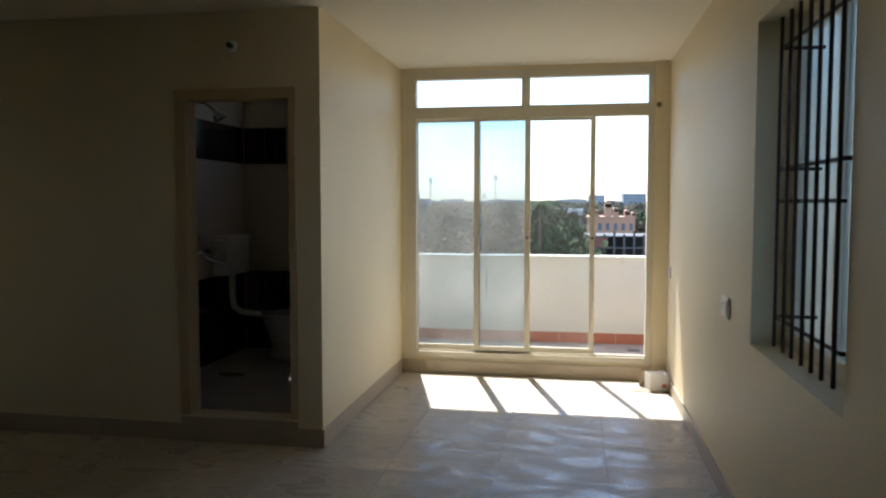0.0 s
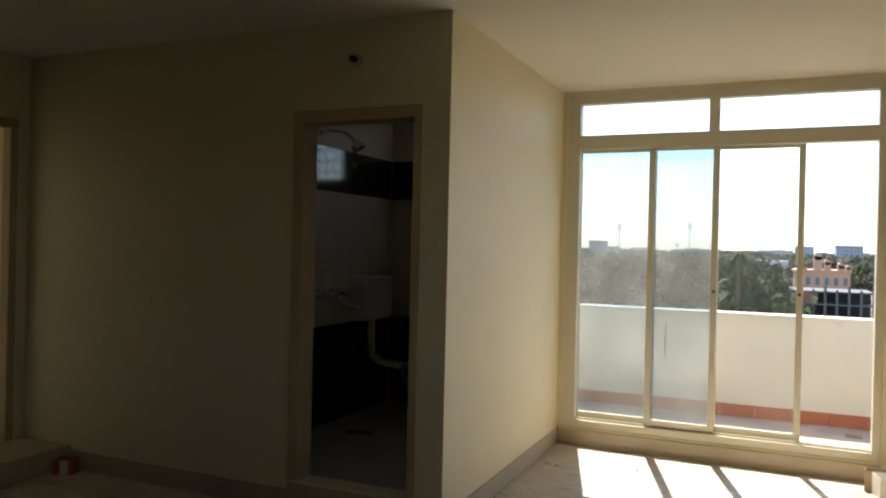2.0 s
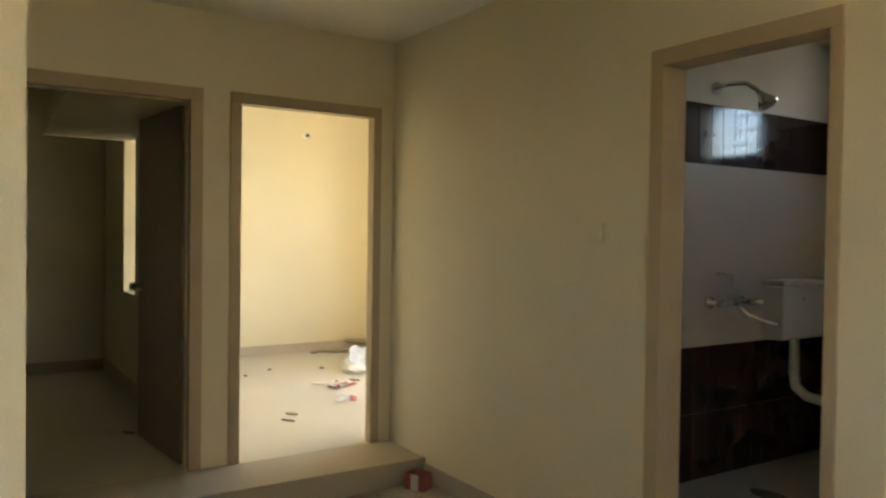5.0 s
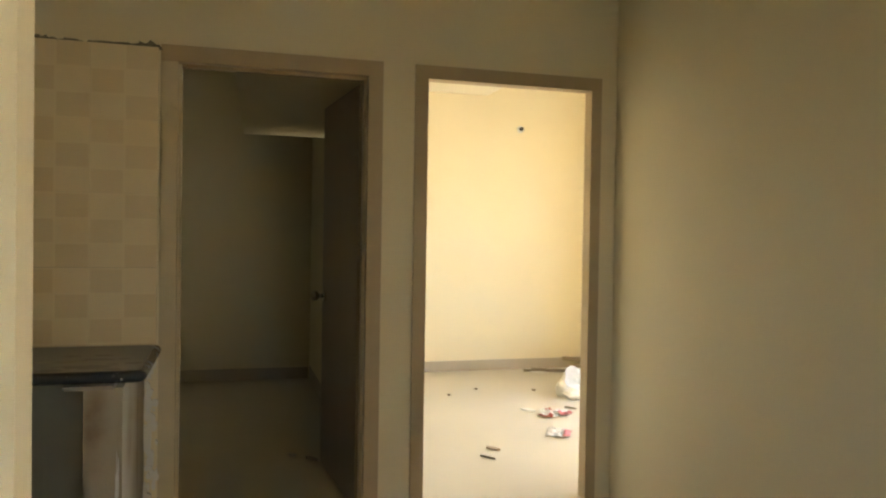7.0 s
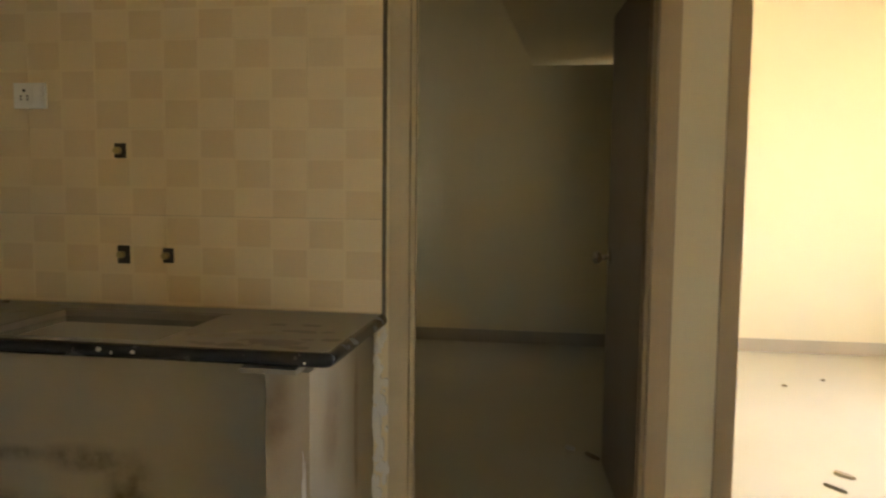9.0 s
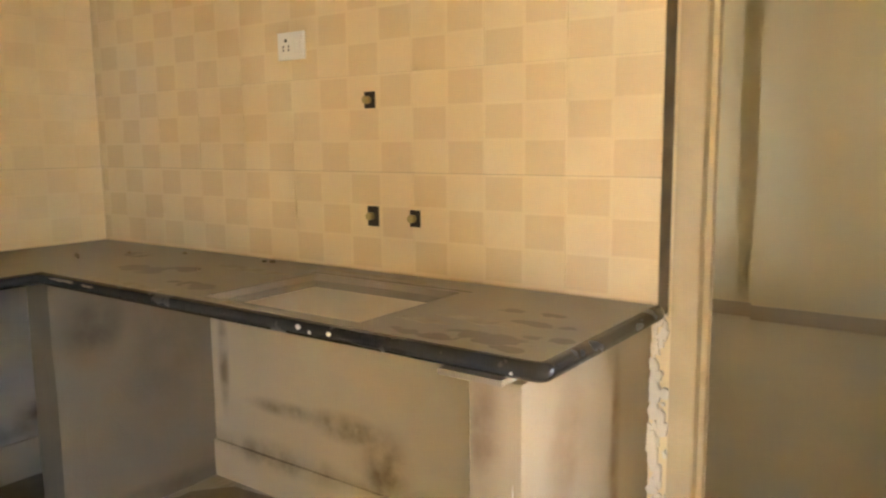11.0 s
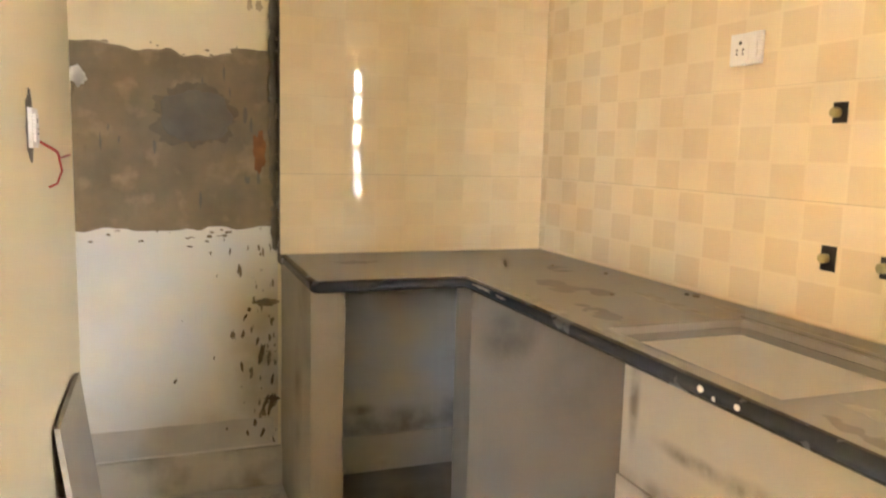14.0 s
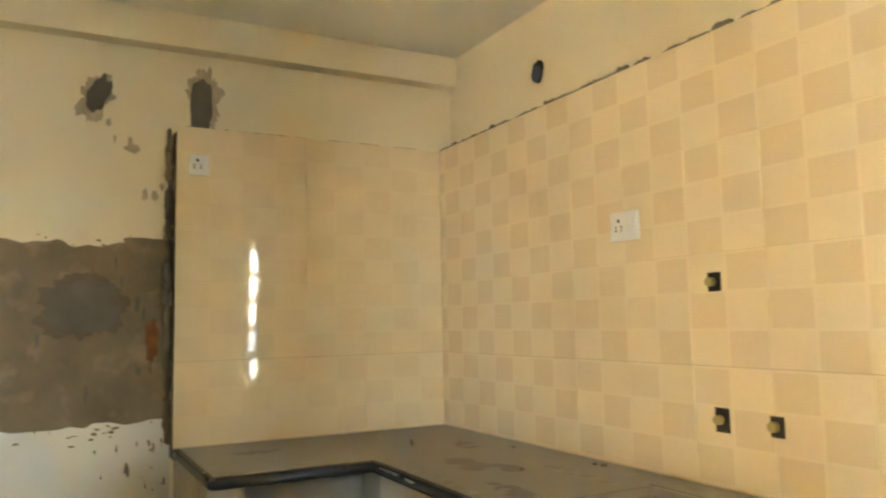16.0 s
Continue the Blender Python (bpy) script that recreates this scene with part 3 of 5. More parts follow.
# skirtings
sk = 0.012
for name, r in (("baseboard_bath", (-4.17, 4.40 - sk, 0.0, B[0], 4.40, 0.11)), ("baseboard_threshold", (B[0], 4.40 - sk, 0.0, B[1], 4.40, 0.15)), ("baseboard_corner", (B[1], 4.40 - sk, 0.0, -1.62 + sk, 4.40, 0.11)),
                ("baseboard_bay", (-1.62, 4.40, 0.0, -1.62 + sk, 6.49, 0.11)), ("baseboard_window", (-1.608, 6.478, 0.0, 0.588, 6.49, 0.115)), ("baseboard_east", (EX - sk, -3.2, 0.0, EX, 6.46, 0.10)),
                ("baseboard_kitchen_end", (-4.6, -0.22, 0.0, -2.66, -0.22 + 0.02, 0.16)), ("baseboard_kitchen_side", (-2.66 - sk, -0.22, 0.0, -2.66, 2.26, 0.12)), ("baseboard_kitchen_west", (-4.60, -0.2, 0.0, -4.58, 2.13, 0.155)),
                ("baseboard_bedroom_west", (-8.10, 0.45, 0.14, -8.10 + sk, 6.3, 0.24)), ("baseboard_dark", (-8.08, 3.30 - sk, 0.14, -4.75, 3.30, 0.24))):
    structure(name, boxes(r, bevel=0.002), BELOW_WEST if name == "baseboard_kitchen_west" else GRIMY if "kitchen" in name else SKIRT, "beige tile skirting" if "kitchen" not in name else "stained plaster skirting", "baseboard")


# ---- door frames and the door ----
def door_frame(name, axis, plane, a0, a1, z0, z1, width, depth, material, label, dirty=None, stop=0.014, right=None):
    """Two jambs and a head with a stop rebate. axis: the way along the wall; plane: the wall's face towards the viewer; depth goes into the wall."""
    def r(u0, v0, w0, u1, v1, w1):
        return (u0, v0, w0, u1, v1, w1) if axis == "x" else (v0, u0, w0, v1, u1, w1)
    s = 1 if depth > 0 else -1
    p0, p1 = plane - s * 0.012, plane + depth
    q0 = plane + depth * 0.45
    e = empty(name, ((a0 + a1) / 2, plane, z0) if axis == "x" else (plane, (a0 + a1) / 2, z0), label, "door frame", kind="structure")
    for nm, u0, u1, st in (("jamb", a0, a0 + width, 1), ("jamb", a1 - (right or width), a1, -1)):
        bm = boxes(r(u0, min(p0, p1), z0, u1, max(p0, p1), z1 - width), bevel=0.003)
        su0, su1 = (u1, u1 + stop) if st == 1 else (u0 - stop, u0)
        if stop:
            box(bm, *r(su0, min(q0, p1), z0, su1, max(q0, p1), z1 - width), bevel=0.002)
        sub(nm, bm, dirty if (dirty and st == 1) else material, e)
    bm = boxes(r(a0, min(p0, p1), z1 - width, a1, max(p0, p1), z1), bevel=0.003)
    if stop:
        box(bm, *r(a0 + width + stop, min(q0, p1), z1 - width - stop, a1 - width - stop, max(q0, p1), z1 - width), bevel=0.002)
    sub("head", bm, material, e)
    return e


door_frame("door_frame_dark", "y", -4.60, D1[0], D1[1], 0.14, TOPD, 0.068, -0.06, WOOD_FRAME, "tan painted door frame, its foot smeared with plaster", WOOD_DIRTY)
door_frame("door_frame_bright", "y", -4.60, D2[0], D2[1], 0.14, TOPD, 0.062, -0.06, WOOD_FRAME, "tan painted wooden door frame without a door", stop=0.0, right=0.054)
door_frame("door_frame_bath", "x", 4.40, B[0], B[1], 0.165, 2.146, 0.064, 0.12, WOOD_FRAME, "tan painted bathroom door frame", stop=0.0, right=0.042)

leaf = empty("door_1", (-4.70, 3.15, 0.15), "brown flush door standing open into the dark bedroom", "door", kind="structure")
ang = math.atan2(3.085 - 3.15, -5.46 + 4.70)
leaf.rotation_euler = (0, 0, ang)
part("door_leaf", boxes((0, -0.035, 0.0, 0.765, 0.0, 1.955), bevel=0.003), DOOR, leaf)
for side in (0.0, -0.035):
    d = 1 if side == 0 else -1
    bm = bmesh.new()
    tube(bm, [(0.70, side, 0.93), (0.70, side + d * 0.012, 0.93)], 0.03, 16)
    tube(bm, [(0.70, side + d * 0.012, 0.93), (0.70, side + d * 0.04, 0.93)], 0.012, 12)
    tube(bm, [(0.70, side + d * 0.035, 0.93), (0.70, side + d * 0.045, 0.93), (0.70, side + d * 0.065, 0.93), (0.70, side + d * 0.075, 0.93)], [0.015, 0.027, 0.027, 0.012], 16)
    part("door_knob", bm, CHROME, leaf, "round metal door knob")
for z in (0.2, 1.0, 1.75):
    bm = bmesh.new()
    tube(bm, [(0.0, -0.04, z), (0.0, -0.04, z + 0.09)], 0.008, 8)
    part("hinge", bm, CHROME, leaf)

# ---- balcony door: fixed frame, transom lights and sliding sashes ----
FY = 6.50
win = empty("window_1", (-0.55, FY, 0.13), "cream aluminium sliding balcony door with transom lights", "sliding door", kind="structure")
X0, X1, XM = -1.578, 0.482, -0.559
for r in ((X0, FY, 0.13, X0 + 0.09, FY + 0.09, 2.575), (X1 - 0.05, FY, 0.13, X1, FY + 0.09, 2.575), (X0 + 0.09, FY, 2.505, X1 - 0.05, FY + 0.09, 2.575),
          (X0 + 0.09, FY, 2.175, X1 - 0.05, FY + 0.09, 2.275), (X0 + 0.09, FY, 0.13, X1 - 0.05, FY + 0.09, 0.185), (XM - 0.035, FY + 0.005, 2.275, XM + 0.035, FY + 0.085, 2.505)):
    sub("window_frame", boxes(r, bevel=0.003), ALU, win)
sub("bottom_track", boxes((X0 + 0.09, FY + 0.02, 0.185, X1 - 0.05, FY + 0.028, 0.20), (X0 + 0.09, FY + 0.05, 0.185, X1 - 0.05, FY + 0.058, 0.20)), ALU, win)


def sash(x0, x1, y, z0, z1, glass, w=0.042):
    s = sub("sash", boxes((x0, y, z0, x0 + w, y + 0.028, z1), (x1 - w, y, z0, x1, y + 0.028, z1), (x0 + w, y, z1 - 0.045, x1 - w, y + 0.028, z1), (x0 + w, y, z0, x1 - w, y + 0.028, z0 + 0.05), bevel=0.002), ALU, win)
    if glass:
        g = sub("pane", boxes((x0 + w, y + 0.012, z0 + 0.05, x1 - w, y + 0.016, z1 - 0.045)), glass, s)
        g.visible_shadow = False
    b = bmesh.new()
    tube(b, [(x1 - w / 2, y - 0.004, 1.17), (x1 - w / 2, y + 0.004, 1.17)], 0.011, 10)
    sub("sash_lock", b, BLACK_PLASTIC, s)
    return s


sash(-1.525, -0.945, FY + 0.055, 0.19, 2.197, GLASS_DUSTY)
sash(-0.992, -0.52, FY + 0.02, 0.19, 2.197, GLASS_DUSTY)
sash(-0.56, 0.018, FY + 0.055, 0.19, 2.197, GLASS_CLEAR)
for x0, x1 in ((X0 + 0.09, XM - 0.035), (XM + 0.035, X1 - 0.05)):
    g = sub("pane", boxes((x0, FY + 0.04, 2.275, x1, FY + 0.044, 2.505)), GLASS_CLEAR, win)
    g.visible_shadow = False
# a dark plugged fixing hole at the side of the frame
bm = bmesh.new()
tube(bm, [(X1 + 0.03, 6.462, 2.25), (X1 + 0.03, 6.44, 2.25), (X1 + 0.03, 6.435, 2.25)], [0.022, 0.018, 0.008], 10)
thing("wall_plug", bm, CEMENT_GREY, "dark plug in the pier beside the balcony door", "wall plug")

# ---- balcony ----
structure("balcony_floor", boxes((-3.6, 6.60, -0.25, 1.4, 8.6, -0.05)), BALC_FLOOR, "dusty brown balcony floor", "floor")
structure("balcony_parapet", boxes((-3.6, 8.4, -0.05, 1.4, 8.55, 0.865), (-3.6, 8.38, 0.865, 1.4, 8.57, 0.893), (1.1, 6.62, -0.05, 1.25, 8.38, 0.893), (-3.5, 6.72, -0.05, -3.35, 8.38, 0.893), bevel=0.006), PARAPET, "cream painted balcony parapet with a coping", "parapet")
bsk = empty("balcony_skirting", (-1.0, 8.4, -0.05), "terracotta tile skirting along the parapet", "skirting", kind="structure")
tm = mesh_of("skirting_tile", boxes((0.0, -0.012, 0.0, 0.296, 0.0, 0.11), bevel=0.002), RED_TILE)
for i in range(15):
    o = new("skirting_tile", tm)
    o.parent = bsk
    o.location = (-3.3 + 0.3 * i + 1.0, 0, 0.002)
thing("parapet_crack", blob((-1.10, 8.399, 0.60), (1, 0, 0), (0, 0, 1), 0.015, 0.34, 0.5, 0.002, seed=4), CEMENT_GREY, "thin dark crack stain on the parapet", "stain")
thing("balcony_drain", boxes((0.40, 8.0, -0.05, 0.52, 8.1, -0.042), bevel=0.003), CEMENT_GREY, "small dark drain cover on the balcony floor", "drain")


# ---- kitchen ----
TX, TY = -4.488, -0.118      # faces of the tiled walls
TOP = 0.958
structure("tile_backing_west", boxes((-4.60, -0.22, TOP - 0.04, TX - 0.008, 2.293, 2.142)), MORTAR, "mortar bed behind the kitchen tiles", "wall")
structure("tile_backing_end", boxes((TX - 0.008, -0.22, TOP - 0.04, -3.381, TY - 0.008, 2.135)), MORTAR, "mortar bed behind the end wall tiles", "wall")

structure("tile_grout_west", boxes((TX - 0.008, TY, TOP, TX - 0.002, 2.302, 2.145)), TILE_GROUT, "cream grout between the kitchen tiles", "grout")
structure("tile_grout_end", boxes((TX, TY - 0.008, TOP, -3.379, TY - 0.002, 2.145)), TILE_GROUT, "cream grout between the end wall tiles", "grout")
counter = empty("kitchen_worktop", (-3.9, 0.5, TOP), "dusty L-shaped granite worktop with a sink cut-out", "worktop")
XF, YF = -3.906, 0.488
CX0, CX1, CY0, CY1 = -4.36, -3.955, 1.262, 1.812
xs, ys = (TX, CX0, CX1, XF, -3.40), (TY, YF, CY0, CY1, 2.302)
bm = bmesh.new()
grid = [[bm.verts.new((x, y, TOP)) for y in ys] for x in xs]
for i in range(4):
    for j in range(4):
        if (i == 3 and j > 0) or (i == 1 and j == 2):
            continue
        bm.faces.new((grid[i][j], grid[i + 1][j], grid[i + 1][j + 1], grid[i][j + 1]))
for v in [v for v in bm.verts if not v.link_faces]:
    bm.verts.remove(v)
top_faces = list(bm.faces)
ext = bmesh.ops.extrude_face_region(bm, geom=top_faces)
for g in ext["geom"]:
    if isinstance(g, bmesh.types.BMVert):
        g.co.z = TOP - 0.02
sub("slab", bm, GRANITE, counter)


def nosing(points, h=0.04, w=0.022):
    """The half-round polished front edge along a line of corners."""
    bm = bmesh.new()
    prof = [(0.0, 0.0)] + [(w * math.sin(math.pi * k / 6), -h / 2 + h / 2 * math.cos(math.pi * k / 6)) for k in range(7)] + [(0.0, -h)]
    rings = []
    pts = [Vector(p) for p in points]
    for i, p in enumerate(pts):
        d0 = (p - pts[i - 1]).normalized() if i else (pts[1] - p).normalized()
        d1 = (pts[i + 1] - p).normalized() if i + 1 < len(pts) else d0
        n0, n1 = Vector((-d0.y, d0.x, 0)), Vector((-d1.y, d1.x, 0))
        out = (n0 + n1).normalized()
        out /= max(0.4, out.dot(n0))
        rings.append([bm.verts.new(p + out * a + Vector((0, 0, b))) for a, b in prof])
    for q, r in zip(rings, rings[1:]):
        for k in range(len(prof) - 1):
            bm.faces.new((q[k], q[k + 1], r[k + 1], r[k])).smooth = True
    for r in (rings[0], rings[-1]):
        bm.faces.new(r)
    return bm


def rounded(a, b, c, r, n=5):
    """Points that round the corner b between a and c."""
    a, b, c = Vector(a), Vector(b), Vector(c)
    p, q = b + (a - b).normalized() * r, b + (c - b).normalized() * r
    return [tuple((1 - t) ** 2 * p + 2 * t * (1 - t) * b + t * t * q) for t in [k / n for k in range(n + 1)]]


k1, k2, k3, k4, k5 = (-3.40, TY, TOP), (-3.40, YF, TOP), (XF, YF, TOP), (XF, 2.302, TOP), (TX, 2.302, TOP)
line = [k5] + rounded(k5, k4, k3, 0.015) + [k3] + rounded(k3, k2, k1, 0.012) + [k1]
sub("edge", nosing([(x, y, z + 0.001) for x, y, z in line]), NOSING, counter, "black polished bullnose edge")
sub("cutout_rim", boxes((CX0 - 0.03, CY0 - 0.03, 0.918, CX0 + 0.003, CY1 + 0.03, 0.9375), (CX0 + 0.003, CY0 - 0.03, 0.918, CX1, CY0 + 0.003, 0.9375), (CX0 + 0.003, CY1 - 0.003, 0.918, CX1, CY1 + 0.03, 0.9375)), RIM, counter)
for i, (x, y) in enumerate(((XF + 0.022, 1.69), (XF + 0.021, 1.785), (XF + 0.02, 1.725), (XF + 0.02, 2.25))):
    sub("paint_drop", blob((x, y, TOP - 0.012 - 0.004 * i), (0, 1, 0), (0, 0, 1), 0.016 - 0.003 * i, 0.013 - 0.002 * i, 0.2, 0.002, 12, i), PALE_BAR, counter, "white paint drop")
# cement dust and mortar left on the slab
for i, (x, y, w, h) in enumerate(((-3.93, 0.72, 0.16, 0.04), (-3.935, 0.98, 0.30, 0.035), (-3.925, 1.4, 0.36, 0.022), (-4.12, 2.02, 0.22, 0.05), (-4.05, 1.92, 0.14, 0.04), (-4.30, 1.05, 0.26, 0.06), (-4.42, 1.15, 0.10, 0.05), (-4.425, 1.45, 0.5, 0.03), (-3.7, 0.42, 0.08, 0.05))):
    sub("dust_smear", blob((x, y, TOP), (0.05, 1, 0), (-1, 0.05, 0), w, h, 0.6, 0.0009, 40, i + 860), WORK_DUST, counter, "pale cement dust")
for i, (y, w) in enumerate(((0.66, 0.13), (0.80, 0.06))):
    sub("mortar_smear", blob((XF + 0.0225, y, TOP - 0.008 - 0.003 * (i % 3)), (0, 1, 0), (0, 0, 1), w, 0.008, 0.9, 0.001, 30, i + 900), CEMENT_GREY, counter, "dried mortar on the edge")
# groove beside the cut-out
sub("saw_cut", boxes((CX0 - 0.022, CY0 - 0.03, TOP - 0.001, CX0 - 0.017, CY1 + 0.02, TOP + 0.0008), (CX0 - 0.02, CY0 - 0.006, TOP - 0.001, CX1 - 0.02, CY0 - 0.002, TOP + 0.0008)), MORTAR, counter)

for name, r, lab in (("worktop_pier", (-3.505, -0.22, 0.0, -3.395, 0.42, 0.938), "stained plaster pier under the short end of the worktop"), ("worktop_pier", (-4.60, 0.27, 0.0, -3.955, 0.42, 0.938), "grey brown plaster pier under the inner corner"),
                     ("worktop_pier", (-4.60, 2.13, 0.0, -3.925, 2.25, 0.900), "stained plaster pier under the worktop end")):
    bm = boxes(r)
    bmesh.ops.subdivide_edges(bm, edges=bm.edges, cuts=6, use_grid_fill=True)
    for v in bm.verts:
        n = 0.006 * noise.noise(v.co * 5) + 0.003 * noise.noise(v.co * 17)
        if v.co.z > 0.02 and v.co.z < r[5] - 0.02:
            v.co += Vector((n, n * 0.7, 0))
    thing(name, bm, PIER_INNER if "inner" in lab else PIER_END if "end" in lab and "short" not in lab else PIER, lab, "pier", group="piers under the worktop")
# darker patches cover the floor below the worktop and in the corner recess
thing("floor_grime", blob((-4.22, 1.27, 0.0005), (0, 1, 0), (-1, 0, 0), 1.68, 0.72, 0.10, 0.002, 60, 15, square=0.8), FLOOR_DARK, "dark brown patch on the floor below the worktop", "stain")
thing("floor_grime", blob((-4.0, 0.09, 0.0005), (0, 1, 0), (-1, 0, 0), 0.70, 1.08, 0.10, 0.002, 60, 18, square=0.9), FLOOR_DARK, "dark brown patch on the floor of the corner recess", "stain")
thing("packing_slab", boxes((-4.15, 2.075, 0.900, -3.893, 2.225, 0.9135), (-4.15, 2.10, 0.9137, -3.925, 2.215, 0.938), bevel=0.002), GRANITE, "thin stone packing between pier and worktop", "stone slab")
thing("pier_paint_drips", blob((-3.921, 2.235, 0.55), (0, 1, 0), (0, 0, 1), 0.012, 0.22, 0.5, 0.002, 24, 3), PALE_BAR, "white paint drips on the worktop pier", "paint drips")
thing("wall_below_worktop", boxes((-4.60, 0.42, 0.15, -4.592, 2.13, 0.934)), BELOW_WEST, "damp stained plaster below the worktop", "plaster", kind="structure")
thing("wall_below_worktop_end", boxes((-4.58, -0.22, 0.16, -3.51, -0.212, 0.934)), BELOW_END, "damp stained plaster in the corner recess", "plaster", kind="structure")

# the end wall: primer, bare cement patch, filled holes and scrapes
UX, UZ = (-1, 0, 0), (0, 0, 1)
rnd2 = random.Random(8)
WY = -0.22
thing("primer_coat", boxes((-3.382, WY, 0.16, -2.66, WY + 0.003, 1.06)), END_PRIMER, "dull white primer on the lower kitchen wall", "plaster", kind="structure")
patch = thing("cement_patch", blob((-3.015, WY, 1.378), UX, UZ, 0.73, 0.665, 0.08, 0.005, 260, 7, square=0.97), CEMENT_BROWN, "bare brown cement patch with ragged edges on the kitchen wall", "cement patch")
sub("cement_fill", blob((-3.08, WY + 0.0065, 1.474), UX, UZ, 0.25, 0.185, 0.12, 0.003, 60, 12, square=0.25), CEMENT_GREY, patch, "grey cement fill")
sub("damp_halo", blob((-3.08, WY + 0.0048, 1.48), UX, UZ, 0.31, 0.235, 0.35, 0.0016, 70, 14), HALO, patch, "darker damp halo")
sub("upper_strip", blob((-3.296, WY, 1.70), UX, UZ, 0.182, 0.062, 0.10, 0.0052, 60, 71, square=0.9), CEMENT_BROWN, patch)
sub("rust_stain", blob((-3.312, WY + 0.0048, 1.35), UX, UZ, 0.045, 0.16, 0.4, 0.002, 30, 21), RUST, patch, "rusty streak")
for i in range(14):
    sub("trowel_mark", blob((rnd2.uniform(-3.32, -2.72), WY + 0.0045, rnd2.uniform(1.1, 1.66)), UX, UZ, rnd2.uniform(0.006, 0.02), rnd2.uniform(0.02, 0.07), 0.6, 0.0015, 14, i + 500), CEMENT_GREY, patch)
thing("hole_filling", blob((-3.112, WY, 2.265), (-0.93, 0, -0.36), (-0.36, 0, 0.93), 0.075, 0.145, 0.25, 0.006, 50, 3), CEMENT_GREY, "rough grey cement filling below the beam", "cement patch")
thing("hole_filling", blob((-3.482, WY, 2.265), UX, UZ, 0.085, 0.21, 0.15, 0.006, 50, 9, square=0.4), CEMENT_GREY, "upright grey cement filling above the tiles", "cement patch")
thing("plaster_smudge", blob((-3.10, WY, 2.25), (-0.9, 0, -0.3), (-0.3, 0, 0.9), 0.11, 0.20, 0.6, 0.002, 60, 30), SMUDGE, "brown smear round the cement filling", "stain")
thing("plaster_smudge", blob((-3.495, WY, 2.29), UX, UZ, 0.12, 0.22, 0.6, 0.002, 60, 33), SMUDGE, "brown smear round the upright filling", "stain")
rnd = random.Random(5)
scr = bmesh.new()
for k in range(75):
    x, z = -3.372 + min(0.6, rnd.expovariate(1 / 0.055)), 0.18 + 0.82 * rnd.random() ** 1.3
    w = rnd.uniform(0.003, 0.010) * (2.2 if rnd.random() < 0.12 else 1)
    h = w * rnd.uniform(0.8, 4.0)
    b = blob((x, WY + 0.003, z), UX, UZ, w, h, 0.9, 0.0015, 14, k)
    me = bpy.data.meshes.new("tmp")
    b.to_mesh(me)
    b.free()
    scr.from_mesh(me)
    bpy.data.meshes.remove(me)
for k in range(34):
    x, z = rnd.uniform(-3.36, -2.70), rnd.choice((rnd.uniform(1.0, 1.05), rnd.uniform(1.68, 1.74)))
    b = blob((x, WY + 0.001, z), UX, UZ, rnd.uniform(0.004, 0.03), rnd.uniform(0.003, 0.012), 0.7, 0.0025, 10, k + 300)
    me = bpy.data.meshes.new("tmp")
    b.to_mesh(me)
    b.free()
    scr.from_mesh(me)
    bpy.data.meshes.remove(me)
thing("wall_scrapes", scr, CEMENT_BROWN, "brown scrapes and chips beside the worktop", "scrapes", kind="stuff")
for i, (x, z, w, h, tilt) in enumerate(((-3.316, 0.545, 0.020, 0.085, 0.2), (-3.302, 0.60, 0.010, 0.035, 0.3), (-3.246, 0.632, 0.014, 0.034, 0.25), (-3.255, 0.70, 0.010, 0.030, 0.5), (-3.27, 0.73, 0.016, 0.018, 0.0), (-3.24, 0.50, 0.012, 0.045, -0.2),
                                         (-3.352, 0.33, 0.022, 0.085, 0.25), (-3.332, 0.345, 0.012, 0.07, 0.35), (-3.365, 0.36, 0.05, 0.022, 0.1), (-3.29, 0.265, 0.016, 0.034, 0.1), (-3.32, 0.22, 0.014, 0.04, 0.4), (-3.26, 0.225, 0.012, 0.026, -0.2), (-3.18, 0.25, 0.01, 0.014, 0.0), (-2.99, 0.46, 0.010, 0.024, 0.5), (-3.05, 0.985, 0.022, 0.007, 0.1), (-3.36, 0.44, 0.012, 0.05, 0.1))):
    thing("wall_scrape", blob((x, WY + 0.0032, z), (-math.cos(tilt), 0, -math.sin(tilt)), (-math.sin(tilt), 0, math.cos(tilt)), w, h, 0.55, 0.002, 22, i + 640), SCRAPE, "dark brown scrape in the white wall primer", "scrape", group="scrapes beside the worktop")
for i, (x, z, w, h) in enumerate(((-3.233, 2.07, 0.05, 0.035), (-3.225, 2.09, 0.016, 0.05), (-3.28, 1.90, 0.022, 0.045), (-3.315, 1.895, 0.024, 0.04), (-3.34, 1.93, 0.018, 0.03), (-3.15, 2.16, 0.02, 0.03), (-3.17, 2.10, 0.01, 0.03))):
    thing("plaster_smudge", blob((x, WY, z), UX, UZ, w, h, 0.7, 0.0015, 30, i + 680), SMUDGE, "faint brown smear on the cream kitchen wall", "stain", group="smears on the kitchen wall")
thing("cement_wash", blob((-3.02, WY + 0.003, 0.225), UX, UZ, 0.71, 0.115, 0.10, 0.002, 120, 52, square=0.95), WASH, "thin grey cement wash above the skirting", "cement patch")
thing("primer_gap", blob((-3.34, WY + 0.003, 0.757), UX, UZ, 0.11, 0.03, 0.4, 0.003, 24, 41), CEMENT_BROWN, "dark chipped spot at the worktop end", "stain")
thing("plaster_nick", blob((-2.685, WY + 0.005, 1.60), UX, UZ, 0.05, 0.07, 0.4, 0.005, 24, 61), PRIMER, "white plaster nick on the edge of the cement patch", "plaster")
